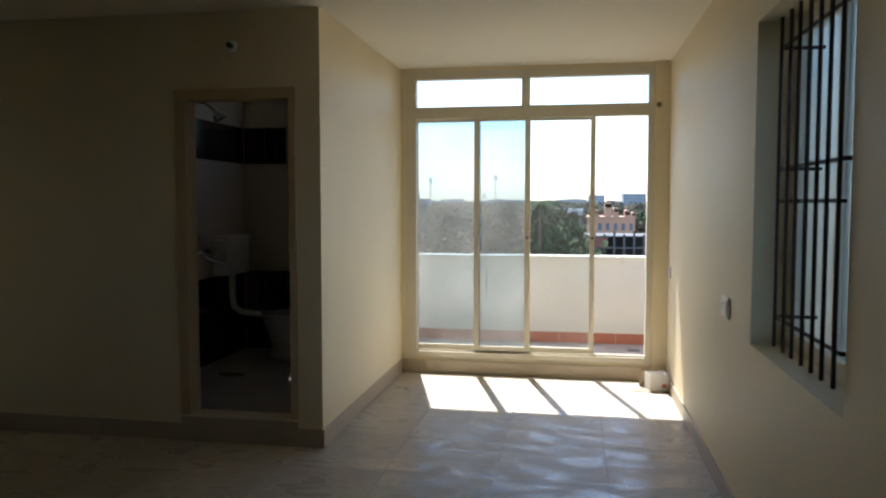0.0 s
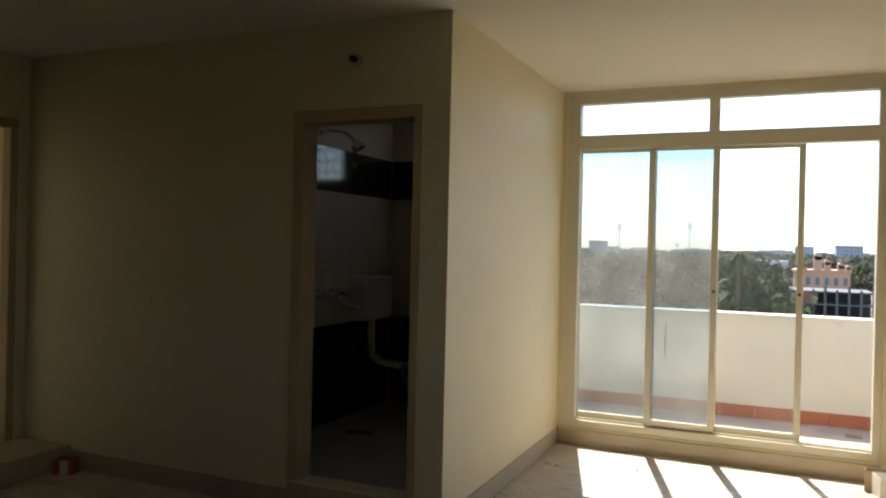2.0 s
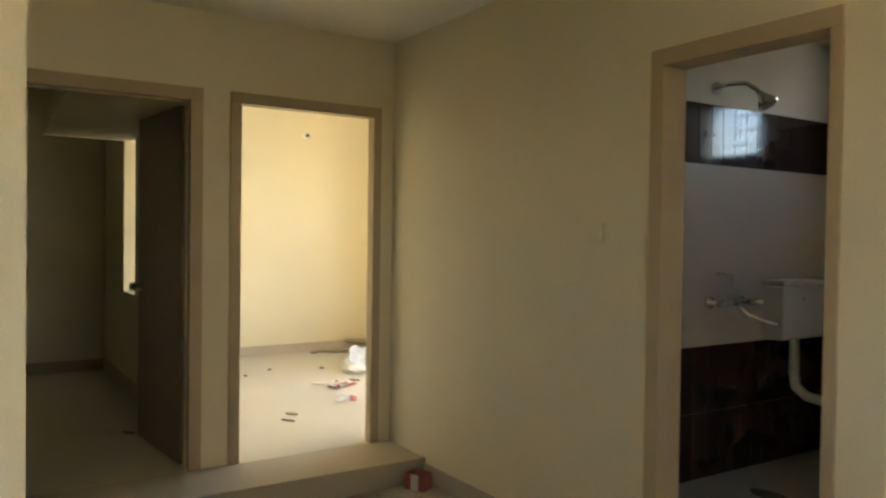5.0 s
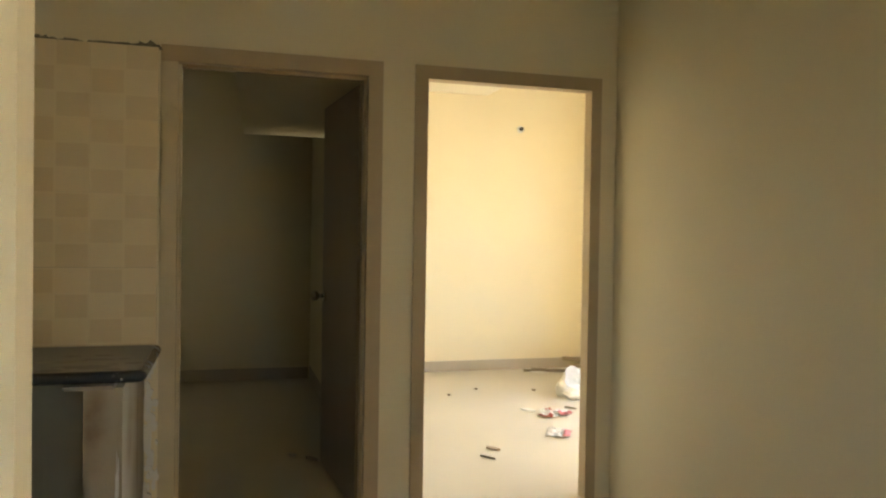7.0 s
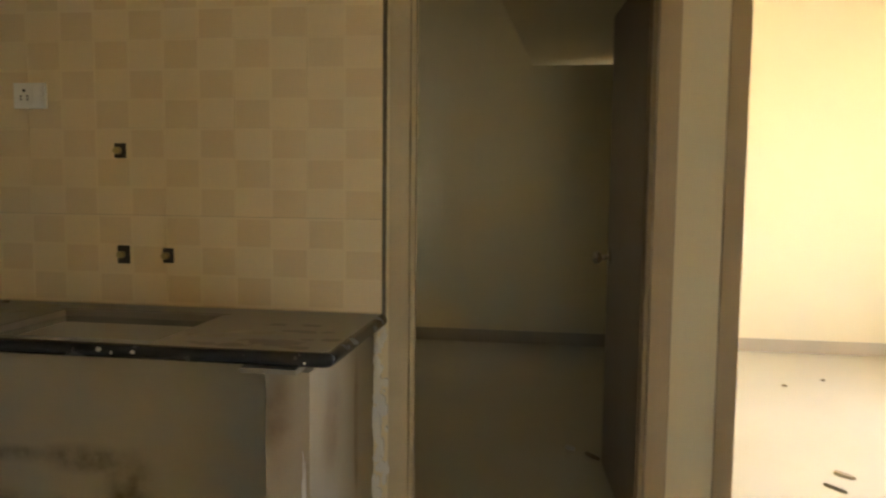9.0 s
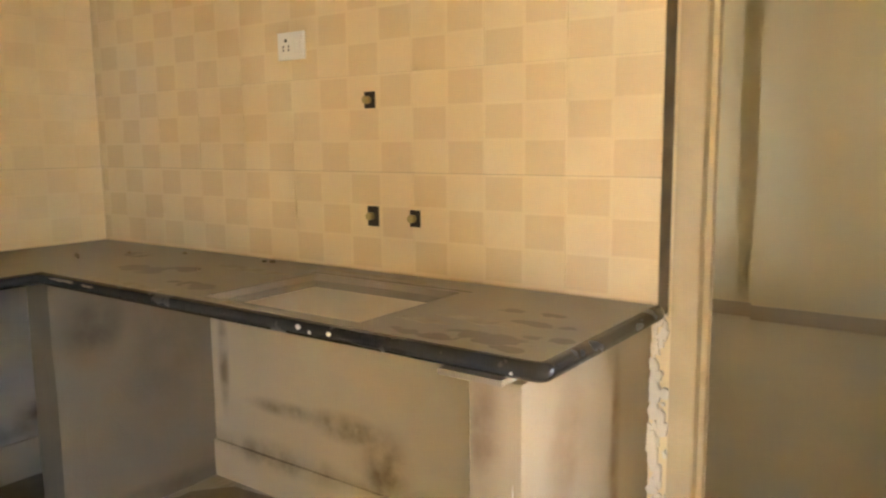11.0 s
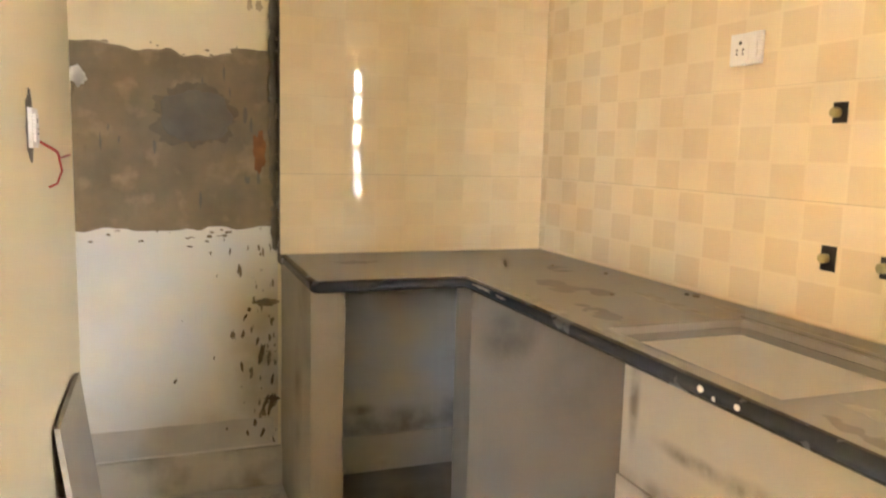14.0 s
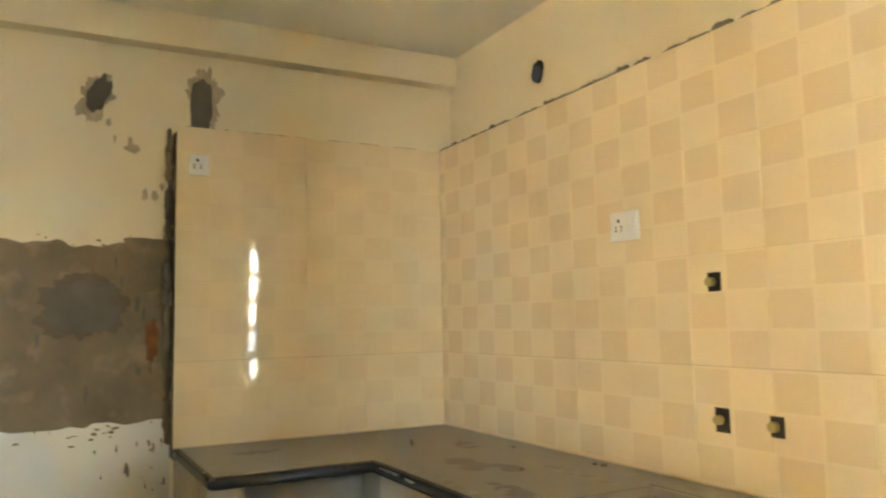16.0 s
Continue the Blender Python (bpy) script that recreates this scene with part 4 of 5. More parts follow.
# mortar squeezed out round the tiling
mort = bmesh.new()
for k in range(260):
    if k < 90:
        z = rnd.uniform(0.97, 2.14)
        b = blob((-3.372 + rnd.uniform(0, 0.014), WY + 0.002, z), UX, UZ, rnd.uniform(0.008, 0.03), rnd.uniform(0.02, 0.09), 0.5, rnd.uniform(0.01, 0.05), 10, k)
    elif k < 140:
        b = blob((rnd.uniform(-4.45, -3.4), TY - 0.03, 2.148 + rnd.uniform(0, 0.003)), UX, UZ, rnd.uniform(0.01, 0.08), rnd.uniform(0.005, 0.012), 0.5, 0.018, 12, k)
    else:
        b = blob((TX - 0.03, rnd.uniform(-0.12, 2.28), 2.149 + rnd.uniform(0, 0.004)), (0, 1, 0), UZ, rnd.uniform(0.02, 0.10), rnd.uniform(0.010, 0.024) * (1.9 if rnd.random() < 0.15 else 1), 0.6, rnd.uniform(0.01, 0.022), 14, k)
    me = bpy.data.meshes.new("tmp")
    b.to_mesh(me)
    b.free()
    mort.from_mesh(me)
    bpy.data.meshes.remove(me)
thing("mortar_crumbs", mort, MORTAR, "dark mortar crumbs along the edge of the tiling", "mortar", kind="stuff")
# chipped plaster between worktop end and door frame
chip = bmesh.new()
for k in range(70):
    b = blob((-4.599, rnd.gauss(2.272, 0.013), rnd.uniform(0.2, 0.95)), (0, 1, 0), UZ, rnd.uniform(0.008, 0.03), rnd.uniform(0.012, 0.06), 0.6, rnd.uniform(0.006, 0.02), 10, k + 900)
    me = bpy.data.meshes.new("tmp")
    b.to_mesh(me)
    b.free()
    chip.from_mesh(me)
    bpy.data.meshes.remove(me)
thing("plaster_crust", chip, PRIMER, "crusty white plaster beside the door frame foot", "plaster", kind="stuff")
# drain hole in the wall above the tiles
bm = blob((-4.598, 0.49, 2.345), (0, 1, 0), UZ, 0.075, 0.085, 0.2, 0.002, 30, 8)
thing("wall_hole", bm, BLACK_PLASTIC, "ragged dark hole above the kitchen tiles", "hole")
bm = bmesh.new()
tube(bm, [(-4.60, 0.485, 2.335), (-4.592, 0.485, 2.335)], 0.032, 14)
thing("hole_pipe", bm, mat("blue grey plastic", (0.10, 0.12, 0.2), 0.4), "end of a blue grey plastic pipe in the hole", "pipe")


def socket(name, origin, ux, nrm, w, h, label, rocker=True, m=WHITE_PLASTIC, pins=True):
    """A white wall plate with a three-pin outlet and a rocker switch."""
    ux, nrm, up = Vector(ux), Vector(nrm), Vector((0, 0, 1))
    e = empty(name, origin, label, "socket" if rocker else "switch")

    def plate(u0, z0, u1, z1, d0, d1, bevel=0.003):
        bm = boxes((u0, z0, d0, u1, z1, d1), bevel=bevel)
        for v in bm.verts:
            v.co = ux * v.co.x + up * v.co.y + nrm * v.co.z
        return bm
    part("plate", plate(-w / 2, -h / 2, w / 2, h / 2, 0.0, 0.012), m, e)
    part("face", plate(-w / 2 + 0.012, -h / 2 + 0.012, w * 0.12, h / 2 - 0.012, 0.012, 0.015, 0.001), m, e)
    if rocker:
        part("rocker", plate(w * 0.16, -h / 2 + 0.016, w / 2 - 0.012, h / 2 - 0.016, 0.012, 0.018, 0.002), m, e)
    c = (-w / 2 + 0.012 + w * 0.12) / 2
    for du, dz, r in () if not pins else ((0, 0.017, 0.005), (-0.012, -0.002, 0.003), (0.012, -0.002, 0.003), (-0.012, -0.013, 0.003), (0.012, -0.013, 0.003)):
        part("pin_hole", plate(c + du - r, dz - r, c + du + r, dz + r, 0.015, 0.0158, 0.0), BLACK_PLASTIC, e)
    return e


socket("wall_socket", (TX + 0.001, 1.068, 1.672), (0, 1, 0), (1, 0, 0), 0.12, 0.088, "white three-pin socket with switch on the kitchen tiles")
socket("wall_socket", (-3.457, TY + 0.001, 2.003), (-1, 0, 0), (0, 1, 0), 0.072, 0.078, "small white three-pin socket near the tile top", rocker=False)
socket("wall_switch", (EX - 0.001, 4.035, 0.952), (0, -1, 0), (-1, 0, 0), 0.15, 0.10, "white switch plate below the barred window")
socket("wall_switch", (EX - 0.001, 6.30, 0.92), (0, -1, 0), (-1, 0, 0), 0.10, 0.08, "small white socket near the balcony door", rocker=False)
socket("wall_switch", (-2.825, 4.399, 1.44), (1, 0, 0), (0, -1, 0), 0.10, 0.085, "cream film-covered switch plate beside the bathroom door", m=CREAM, pins=False)
sw = socket("wall_switch", (-2.661, 0.72, 1.40), (0, 1, 0), (-1, 0, 0), 0.10, 0.095, "white switch plate with loose red wire")
thing("switch_plaster", blob((-2.661, 0.73, 1.40), (0, -1, 0), UZ, 0.10, 0.17, 0.25, 0.003, 40, 6), CEMENT_GREY, "grey plaster filling round the switch plate", "cement patch")
bm = bmesh.new()
tube(bm, [(-2.672, 0.68, 1.37), (-2.70, 0.58, 1.345), (-2.69, 0.42, 1.325), (-2.67, 0.22, 1.32), (-2.675, 0.02, 1.325)], 0.003, 6)
tube(bm, [(-2.672, 0.68, 1.37), (-2.70, 0.55, 1.34), (-2.70, 0.47, 1.29), (-2.69, 0.50, 1.255), (-2.68, 0.57, 1.25)], 0.003, 6)
thing("loose_wire", bm, RED_WIRE, "loose red wire hanging out of the switch plate", "wire")

# plugged water outlets in the tiles
for i, (y, z, w, h) in enumerate(((1.393, 1.487, 0.042, 0.05), (1.397, 1.133, 0.045, 0.062), (1.561, 1.133, 0.038, 0.05))):
    e = empty("water_outlet", (TX, y, z), "dark square cut in the tiles with a plugged water pipe", "water outlet", group="water outlets in the kitchen tiles")
    sub("cut", boxes((TX - 0.004, y - w / 2, z - h / 2, TX + 0.0015, y + w / 2, z + h / 2)), HOLE, e)
    bm = bmesh.new()
    tube(bm, [(TX, y - 0.006, z), (TX + 0.018, y - 0.006, z), (TX + 0.02, y - 0.006, z)], [0.012, 0.012, 0.009], 12)
    sub("plug", bm, YELLOW_CAP, e, "yellow pipe plug")
# a stone offcut leaning on the side wall
slab = thing("stone_offcut", boxes((-0.008, -0.27, 0.0, 0.008, 0.27, 0.60), bevel=0.002), BOARD, "grey stone offcut leaning on the kitchen wall", "stone slab")
slab.matrix_world = pose(-2.75, 0.33, 0.005, 0, 7, 0)
# dust and bits on the worktop
for i, (x, y, w, h, m) in enumerate(((-4.15, 0.26, 0.13, 0.012, MORTAR), (-4.20, 0.9, 0.02, 0.012, DEBRIS), (-4.44, 0.98, 0.025, 0.02, DEBRIS), (-4.40, 0.55, 0.02, 0.012, DEBRIS), (-4.43, 0.95, 0.012, 0.012, CEMENT_GREY), (-4.3, 0.35, 0.012, 0.01, DEBRIS))):
    thing("worktop_crumb", blob((x, y, TOP + 0.001), (0.4, 0.9, 0), (-0.9, 0.4, 0), w, h, 0.4, 0.006, 14, i), m, "dark crumb of mortar lying on the worktop", "crumb", group="crumbs on the worktop")
for i, (x, y) in enumerate(((-2.95, 0.25), (-3.1, 0.05), (-2.85, -0.05))):
    thing("floor_crumb", blob((x, y, 0.001), (1, 0, 0), (0, 1, 0), 0.03, 0.012, 0.4, 0.006, 12, i + 50), RUST, "small reddish crumb on the kitchen floor", "crumb", group="crumbs on the kitchen floor")


# ---- barred side window ----
gw = empty("window_2", (0.75, 2.9, WZ0), "side window with a frosted sliding sash", "window", kind="structure")
sub("window_frame", boxes((0.74, WY0, WZ0, 0.80, WY0 + 0.09, WZ1), (0.74, WY1 - 0.09, WZ0, 0.80, WY1, WZ1), (0.74, WY0 + 0.09, WZ1 - 0.07, 0.80, WY1 - 0.09, WZ1), (0.74, WY0 + 0.09, WZ0, 0.80, WY1 - 0.09, WZ0 + 0.07), (0.75, 2.93, WZ0 + 0.07, 0.79, 2.98, WZ1 - 0.07), bevel=0.002), ALU, gw)
for a, b in ((WY0 + 0.09, 2.93), (2.98, WY1 - 0.09)):
    sub("pane", boxes((0.768, a, WZ0 + 0.07, 0.773, b, WZ1 - 0.07)), FROSTED, gw).visible_shadow = False
grille = empty("window_grille", (EX, 2.7, 0.9), "dark painted steel bars across the side window", "window grille")
GX = EX - 0.018
for y in (3.06, 2.94, 2.835, 2.72, 2.615, 2.515, 2.41):
    bm = bmesh.new()
    tube(bm, [(GX, y, 0.94), (GX, y, 2.133)], 0.007, 8)
    sub("bar", bm, STEEL_BAR, grille)
for z in (1.045, 1.474, 1.592, 2.03):
    sub("cross_bar", boxes((GX + 0.007, 2.385, z - 0.006, GX + 0.013, 3.11, z + 0.006)), STEEL_BAR, grille)
for y in (2.39, 3.10):
    for z in (1.045, 1.592, 2.03):
        sub("bracket", boxes((GX + 0.013, y - 0.006, z - 0.006, 0.74 if WY0 < y < WY1 else EX, y + 0.006, z + 0.006)), STEEL_BAR, grille)
# lamp hooks on the walls


def wall_hook(place, nrm, label):
    p, n = Vector(place), Vector(nrm)
    e = empty("lamp_point", place, label, "lamp point")
    bm = bmesh.new()
    tube(bm, [p, p + n * 0.012, p + n * 0.016], [0.034, 0.034, 0.025], 18)
    sub("rosette", bm, WHITE_PLASTIC, e)
    bm = bmesh.new()
    tube(bm, [p + n * 0.014, p + n * 0.05, p + n * 0.056], [0.016, 0.018, 0.008], 12)
    sub("wire_end", bm, BLACK_PLASTIC, e)


wall_hook((-2.157, 4.399, 2.392), (0, -1, 0), "round lamp point with dark wire end above the bathroom door")
wall_hook((-8.099, 5.285, 2.455), (1, 0, 0), "round lamp point on the bedroom wall")

# ---- cardboard boxes and litter ----


def card_box(name, place, turn, w, d, h, m, label, flap=True):
    e = empty(name, (0, 0, 0), label, "box")
    t = 0.003
    part("side", boxes((-w / 2, -d / 2, 0, -w / 2 + t, d / 2, h)), m, e)
    part("side", boxes((w / 2 - t, -d / 2, 0, w / 2, d / 2, h)), m, e)
    part("side", boxes((-w / 2 + t, -d / 2, 0, w / 2 - t, -d / 2 + t, h)), m, e)
    part("side", boxes((-w / 2 + t, d / 2 - t, 0, w / 2 - t, d / 2, h)), m, e)
    part("bottom", boxes((-w / 2 + t, -d / 2 + t, 0, w / 2 - t, d / 2 - t, t)), m, e)
    if flap:
        f = part("flap", boxes((0, -d / 2, 0, w * 0.6, d / 2, t)), m, e)
        f.location, f.rotation_euler = (w / 2, 0, h), (0, radians(50), 0)
        f = part("flap", boxes((-w * 0.6, -d / 2, 0, 0, d / 2, t)), m, e)
        f.location, f.rotation_euler = (-w / 2, 0, h), (0, radians(-215), 0)
    e.matrix_world = pose(*place, 0, 0, turn)
    return e


cb = card_box("cardboard_box", (0.50, 6.20, 0.001), 12, 0.15, 0.14, 0.13, CARD_WHITE, "open white printed cardboard box by the balcony door", flap=False)
part("print", boxes((0.02, -0.0725, 0.03, 0.055, -0.0702, 0.06)), RED_CARD, cb, "small red printed mark")
thing("cardboard_flap", boxes((0.30, 6.10, 0.001, 0.47, 6.22, 0.005)), CARD, "flat piece of brown cardboard on the floor", "cardboard")
cb = card_box("cardboard_box", (0.45, 6.33, 0.001), -8, 0.14, 0.10, 0.12, CARD, "open brown cardboard box by the balcony door", flap=False)
rb = card_box("cardboard_box", (-4.09, 4.305, 0.001), 25, 0.12, 0.09, 0.09, RED_CARD, "small red and white carton at the step", flap=False)
part("print", boxes((-0.02, -0.0475, 0.002, 0.03, -0.0452, 0.088)), CARD_WHITE, rb, "white printed panel")


def crumpled(name, place, size, m, label, category, seed, group=""):
    bm = bmesh.new()
    bmesh.ops.create_icosphere(bm, subdivisions=3, radius=1.0)
    for v in bm.verts:
        d = v.co.normalized()
        k = 1 + 0.35 * noise.noise(d * 2.1 + Vector((seed, 0, 0))) + 0.22 * noise.noise(d * 5 + Vector((seed, 3, 0)))
        v.co = Vector((d.x * size[0] * k, d.y * size[1] * k, max(-0.02, (d.z * 0.5 + 0.48) * size[2] * k)))
    lo = min(v.co.z for v in bm.verts)
    for v in bm.verts:
        v.co += Vector(place) - Vector((0, 0, lo))
    return thing(name, bm, m, label, category, group)


FB = 0.1405
# an open sack: a high back flap, low front rim
bm = bmesh.new()
rings = []
for j in range(9):
    f = j / 8
    ring = []
    for a in [2 * math.pi * k / 40 for k in range(40)]:
        up = (0.5 + 0.5 * math.cos(a - radians(205))) ** 2
        rim = 0.06 + 0.18 * up
        wob = 1 + 0.16 * noise.noise((math.cos(a) * 2, math.sin(a) * 2, f * 2)) + 0.06 * noise.noise((math.cos(a) * 6, math.sin(a) * 6, f * 5))
        rad = (0.20 + 0.03 * math.sin(math.pi * f) - 0.05 * f * up) * wob
        ring.append(bm.verts.new((-6.82 + rad * math.cos(a), 5.42 + rad * 1.25 * math.sin(a), FB + rim * f * (0.95 + 0.25 * noise.noise((math.cos(a) * 1.5 + 4, math.sin(a) * 1.5, 2))))))
    rings.append(ring)
for q, r in zip(rings, rings[1:]):
    for k in range(40):
        bm.faces.new((q[k], q[(k + 1) % 40], r[(k + 1) % 40], r[k]))
bm.faces.new(rings[0][::-1])
sack = thing("plastic_sack", bm, PLASTIC_BAG, "crumpled white plastic sack standing on the bedroom floor", "sack")
sol = sack.modifiers.new("thickness", "SOLIDIFY")
sol.thickness = 0.004


def wrapper(x, y, turn, w, d, seed, label):
    """A torn, crumpled food wrapper: white sheet with a red printed edge."""
    e = empty("wrapper", (x, y, FB), label, "litter", group="wrappers on the bedroom floor")

    def sheet(u0, u1, lift, nu=10, nv=8):
        bm = bmesh.new()
        g = []
        for i in range(nu + 1):
            row = []
            for k in range(nv + 1):
                u, v = u0 + (u1 - u0) * i / nu, k / nv
                edge = 0.12 * noise.noise((u * 5 + seed, v * 5, 1.0))
                z = 0.004 + lift + 0.05 * abs(noise.noise((u * 3.1 + seed, v * 3.3, seed))) + 0.015 * abs(noise.noise((u * 9, v * 9 + seed, 2.0)))
                row.append(bm.verts.new(((u - 0.5 + edge) * w, (v - 0.5 + edge) * d, z)))
            g.append(row)
        for i in range(nu):
            for k in range(nv):
                bm.faces.new((g[i][k], g[i + 1][k], g[i + 1][k + 1], g[i][k + 1]))
        ext = bmesh.ops.extrude_face_region(bm, geom=list(bm.faces))
        for v in ext["geom"]:
            if isinstance(v, bmesh.types.BMVert):
                v.co.z -= 0.002
        return bm
    part("sheet", sheet(0.0, 0.72, 0.0), CARD_WHITE, e, "crumpled white wrapper foil")
    part("printed_edge", sheet(0.70, 1.0, 0.001, 5), RED_CARD, e, "red printed edge")
    e.rotation_euler = (0, 0, radians(turn))


for i, (x, y, turn, w, d) in enumerate(((-5.75, 4.66, 60, 0.15, 0.17), (-6.22, 4.80, -60, 0.13, 0.12), (-6.26, 4.90, 30, 0.12, 0.15), (-6.33, 4.83, 110, 0.10, 0.10), (-6.12, 5.08, 20, 0.10, 0.12))):
    wrapper(x, y, turn, w, d, 3.7 * i + 1, "crumpled white and red wrapper on the bedroom floor")
for i, (x, y, w, h, m, lab) in enumerate(((-6.42, 4.72, 0.12, 0.05, PLASTIC_BAG, "scrap of clear plastic"),
                                         (-6.42, 5.06, 0.09, 0.012, DEBRIS, "strip of dark rubbish"), (-5.36, 4.03, 0.10, 0.008, DEBRIS, "dark twig-like scrap"), (-5.52, 4.12, 0.09, 0.035, CARD, "dark smear of dust"),
                                         (-7.24, 4.59, 0.03, 0.012, DEBRIS, "small dark crumb"), (-7.05, 4.3, 0.03, 0.015, DEBRIS, "small dark crumb"), (-7.90, 5.42, 0.22, 0.09, CARD_WHITE, "pale paper scrap by the wall"), (-7.1, 5.05, 0.04, 0.02, DEBRIS, "small dark crumb"),
                                         (-5.55, 3.05, 0.10, 0.02, DEBRIS, "dark scrap on the dark bedroom floor"), (-5.65, 2.95, 0.06, 0.03, CARD_WHITE, "pale scrap on the dark bedroom floor"))):
    thing("litter", blob((x, y, FB), (0.8, 0.6, 0), (-0.6, 0.8, 0), w, h, 0.35, 0.012, 22, i + 70), m, lab + " on the bedroom floor" if "floor" not in lab and "wall" not in lab else lab, "litter", group="litter on the bedroom floor")
for i, (a, b, r) in enumerate((((-7.95, 5.30, FB + 0.012), (-7.62, 6.05, FB + 0.03), 0.012), ((-8.0, 5.40, FB + 0.012), (-7.7, 6.1, FB + 0.012), 0.010), ((-8.05, 5.75, FB + 0.1), (-7.8, 6.2, FB + 0.06), 0.02), ((-8.05, 5.85, FB + 0.02), (-7.9, 6.25, FB + 0.02), 0.02))):
    bm = bmesh.new()
    tube(bm, [a, tuple((Vector(a) + Vector(b)) / 2 + Vector((0.01, 0.02, 0.004))), b], r, 7)
    thing("wood_stick", bm, CARD if i > 1 else DEBRIS, "thin offcut of wood lying by the bedroom wall", "stick", group="wood offcuts in the bedroom")
for i, (x, y, w) in enumerate(((-0.95, 6.05, 0.02), (-0.4, 5.9, 0.012), (-1.45, 5.9, 0.03), (-1.3, 6.3, 0.012))):
    thing("floor_crumb", blob((x, y, 0.001), (1, 0, 0), (0, 1, 0), w, w * 0.7, 0.4, 0.005, 12, i + 150), DEBRIS, "small dark crumb on the living room floor", "crumb", group="crumbs on the living room floor")


# ---- bathroom ----
structure("bath_upper_wall", boxes((-3.12, 4.53, 2.135, -3.104, 6.62, CEIL), (-3.104, 6.605, 2.36, -1.74, 6.62, CEIL)), BATH_PAINT, "white painted bathroom wall above the tiles", "wall")
structure("bath_tiles_pale", boxes((-3.12, 4.53, 0.85, -3.10, 6.62, 1.815), (-3.10, 6.60, 0.85, -1.74, 6.62, 1.815)), BATH_WHITE, "pale glossy bathroom wall tiles", "wall")
structure("bath_tile_bed", boxes((-3.12, 4.53, 0.14, -3.106, 6.62, 0.85), (-3.12, 4.53, 1.815, -3.106, 6.62, 2.135), (-3.106, 6.606, 0.14, -1.74, 6.62, 0.85), (-3.106, 6.606, 1.815, -2.62, 6.62, 2.135)), BATH_GROUT, "grout bed behind the dark bathroom tiles", "wall")
structure("bath_stub", boxes((-2.66, 4.52, 0.14, -2.535, 4.535, 0.82)), BATH_DARK, "dark tiled return beside the bathroom door", "wall")
structure("bath_stub_pale", boxes((-2.66, 4.52, 0.82, -2.525, 4.54, 1.83)), BATH_WHITE, "pale tiled return beside the bathroom door", "wall")
structure("bath_stub_band", boxes((-2.66, 4.52, 1.83, -2.535, 4.535, 2.13)), BATH_DARK, "dark tile band beside the bathroom door", "wall")
vw = empty("window_3", (-2.4, 6.66, VZ0), "small barred bathroom ventilator window", "window", kind="structure")
sub("window_frame", boxes((VX0, 6.64, VZ0, VX0 + 0.03, 6.69, VZ1), (VX1 - 0.03, 6.64, VZ0, VX1, 6.69, VZ1), (VX0 + 0.03, 6.64, VZ1 - 0.03, VX1 - 0.03, 6.69, VZ1), (VX0 + 0.03, 6.64, VZ0, VX1 - 0.03, 6.69, VZ0 + 0.03)), ALU, vw)
for k in range(1, 5):
    x = VX0 + (VX1 - VX0) * k / 5
    sub("bar", boxes((x - 0.005, 6.65, VZ0 + 0.03, x + 0.005, 6.66, VZ1 - 0.03)), STEEL_BAR, vw)
for k in range(1, 4):
    z = VZ0 + (VZ1 - VZ0) * k / 4
    sub("cross_bar", boxes((VX0 + 0.03, 6.661, z - 0.004, VX1 - 0.03, 6.669, z + 0.004)), STEEL_BAR, vw)
shower = empty("shower", (-3.10, 5.52, 2.22), "chrome wall shower head on a curved arm", "shower")
bm = bmesh.new()
tube(bm, [(-3.10, 5.52, 2.22), (-3.088, 5.52, 2.22)], 0.032, 16)
sub("flange", bm, CHROME, shower)
bm = bmesh.new()
tube(bm, [(-3.09, 5.52, 2.22), (-3.02, 5.53, 2.235), (-2.93, 5.545, 2.225), (-2.88, 5.555, 2.19), (-2.86, 5.56, 2.165)], 0.011, 10)
sub("arm", bm, CHROME, shower)
bm = bmesh.new()
tube(bm, [(-2.862, 5.56, 2.17), (-2.85, 5.562, 2.15), (-2.82, 5.568, 2.11), (-2.814, 5.57, 2.10)], [0.014, 0.022, 0.052, 0.048], 20)
sub("head", bm, CHROME, shower)
mixer = empty("bath_mixer", (-3.10, 5.62, 1.08), "chrome wall mixer tap with spout and lever handles", "tap")
for y in (5.50, 5.76):
    bm = bmesh.new()
    tube(bm, [(-3.10, y, 1.08), (-3.085, y, 1.08), (-3.08, y, 1.08), (-3.04, y, 1.08)], [0.032, 0.032, 0.016, 0.016], 14)
    sub("inlet", bm, CHROME, mixer)
    bm = bmesh.new()
    tube(bm, [(-3.03, y, 1.08), (-3.0, y, 1.085), (-2.95, y + 0.01, 1.09)], [0.02, 0.022, 0.012], 12)
    sub("handle", bm, CHROME, mixer)
bm = bmesh.new()
tube(bm, [(-3.04, 5.49, 1.08), (-3.04, 5.77, 1.08)], 0.02, 12)
sub("body", bm, CHROME, mixer)
bm = bmesh.new()
tube(bm, [(-3.04, 5.66, 1.07), (-3.0, 5.69, 1.02), (-2.93, 5.75, 0.985), (-2.88, 5.78, 0.975)], 0.011, 10)
sub("spout", bm, CHROME, mixer)
bm = bmesh.new()
tube(bm, [(-3.05, 5.60, 1.09), (-3.05, 5.64, 1.16), (-3.05, 5.63, 1.22), (-3.06, 5.58, 1.24), (-3.10, 5.56, 1.235)], 0.009, 10)
sub("riser", bm, CHROME, mixer)
bm = bmesh.new()
tube(bm, [(-3.10, 4.95, 0.93), (-3.05, 4.95, 0.93), (-3.02, 4.96, 0.90)], [0.025, 0.014, 0.012], 12)
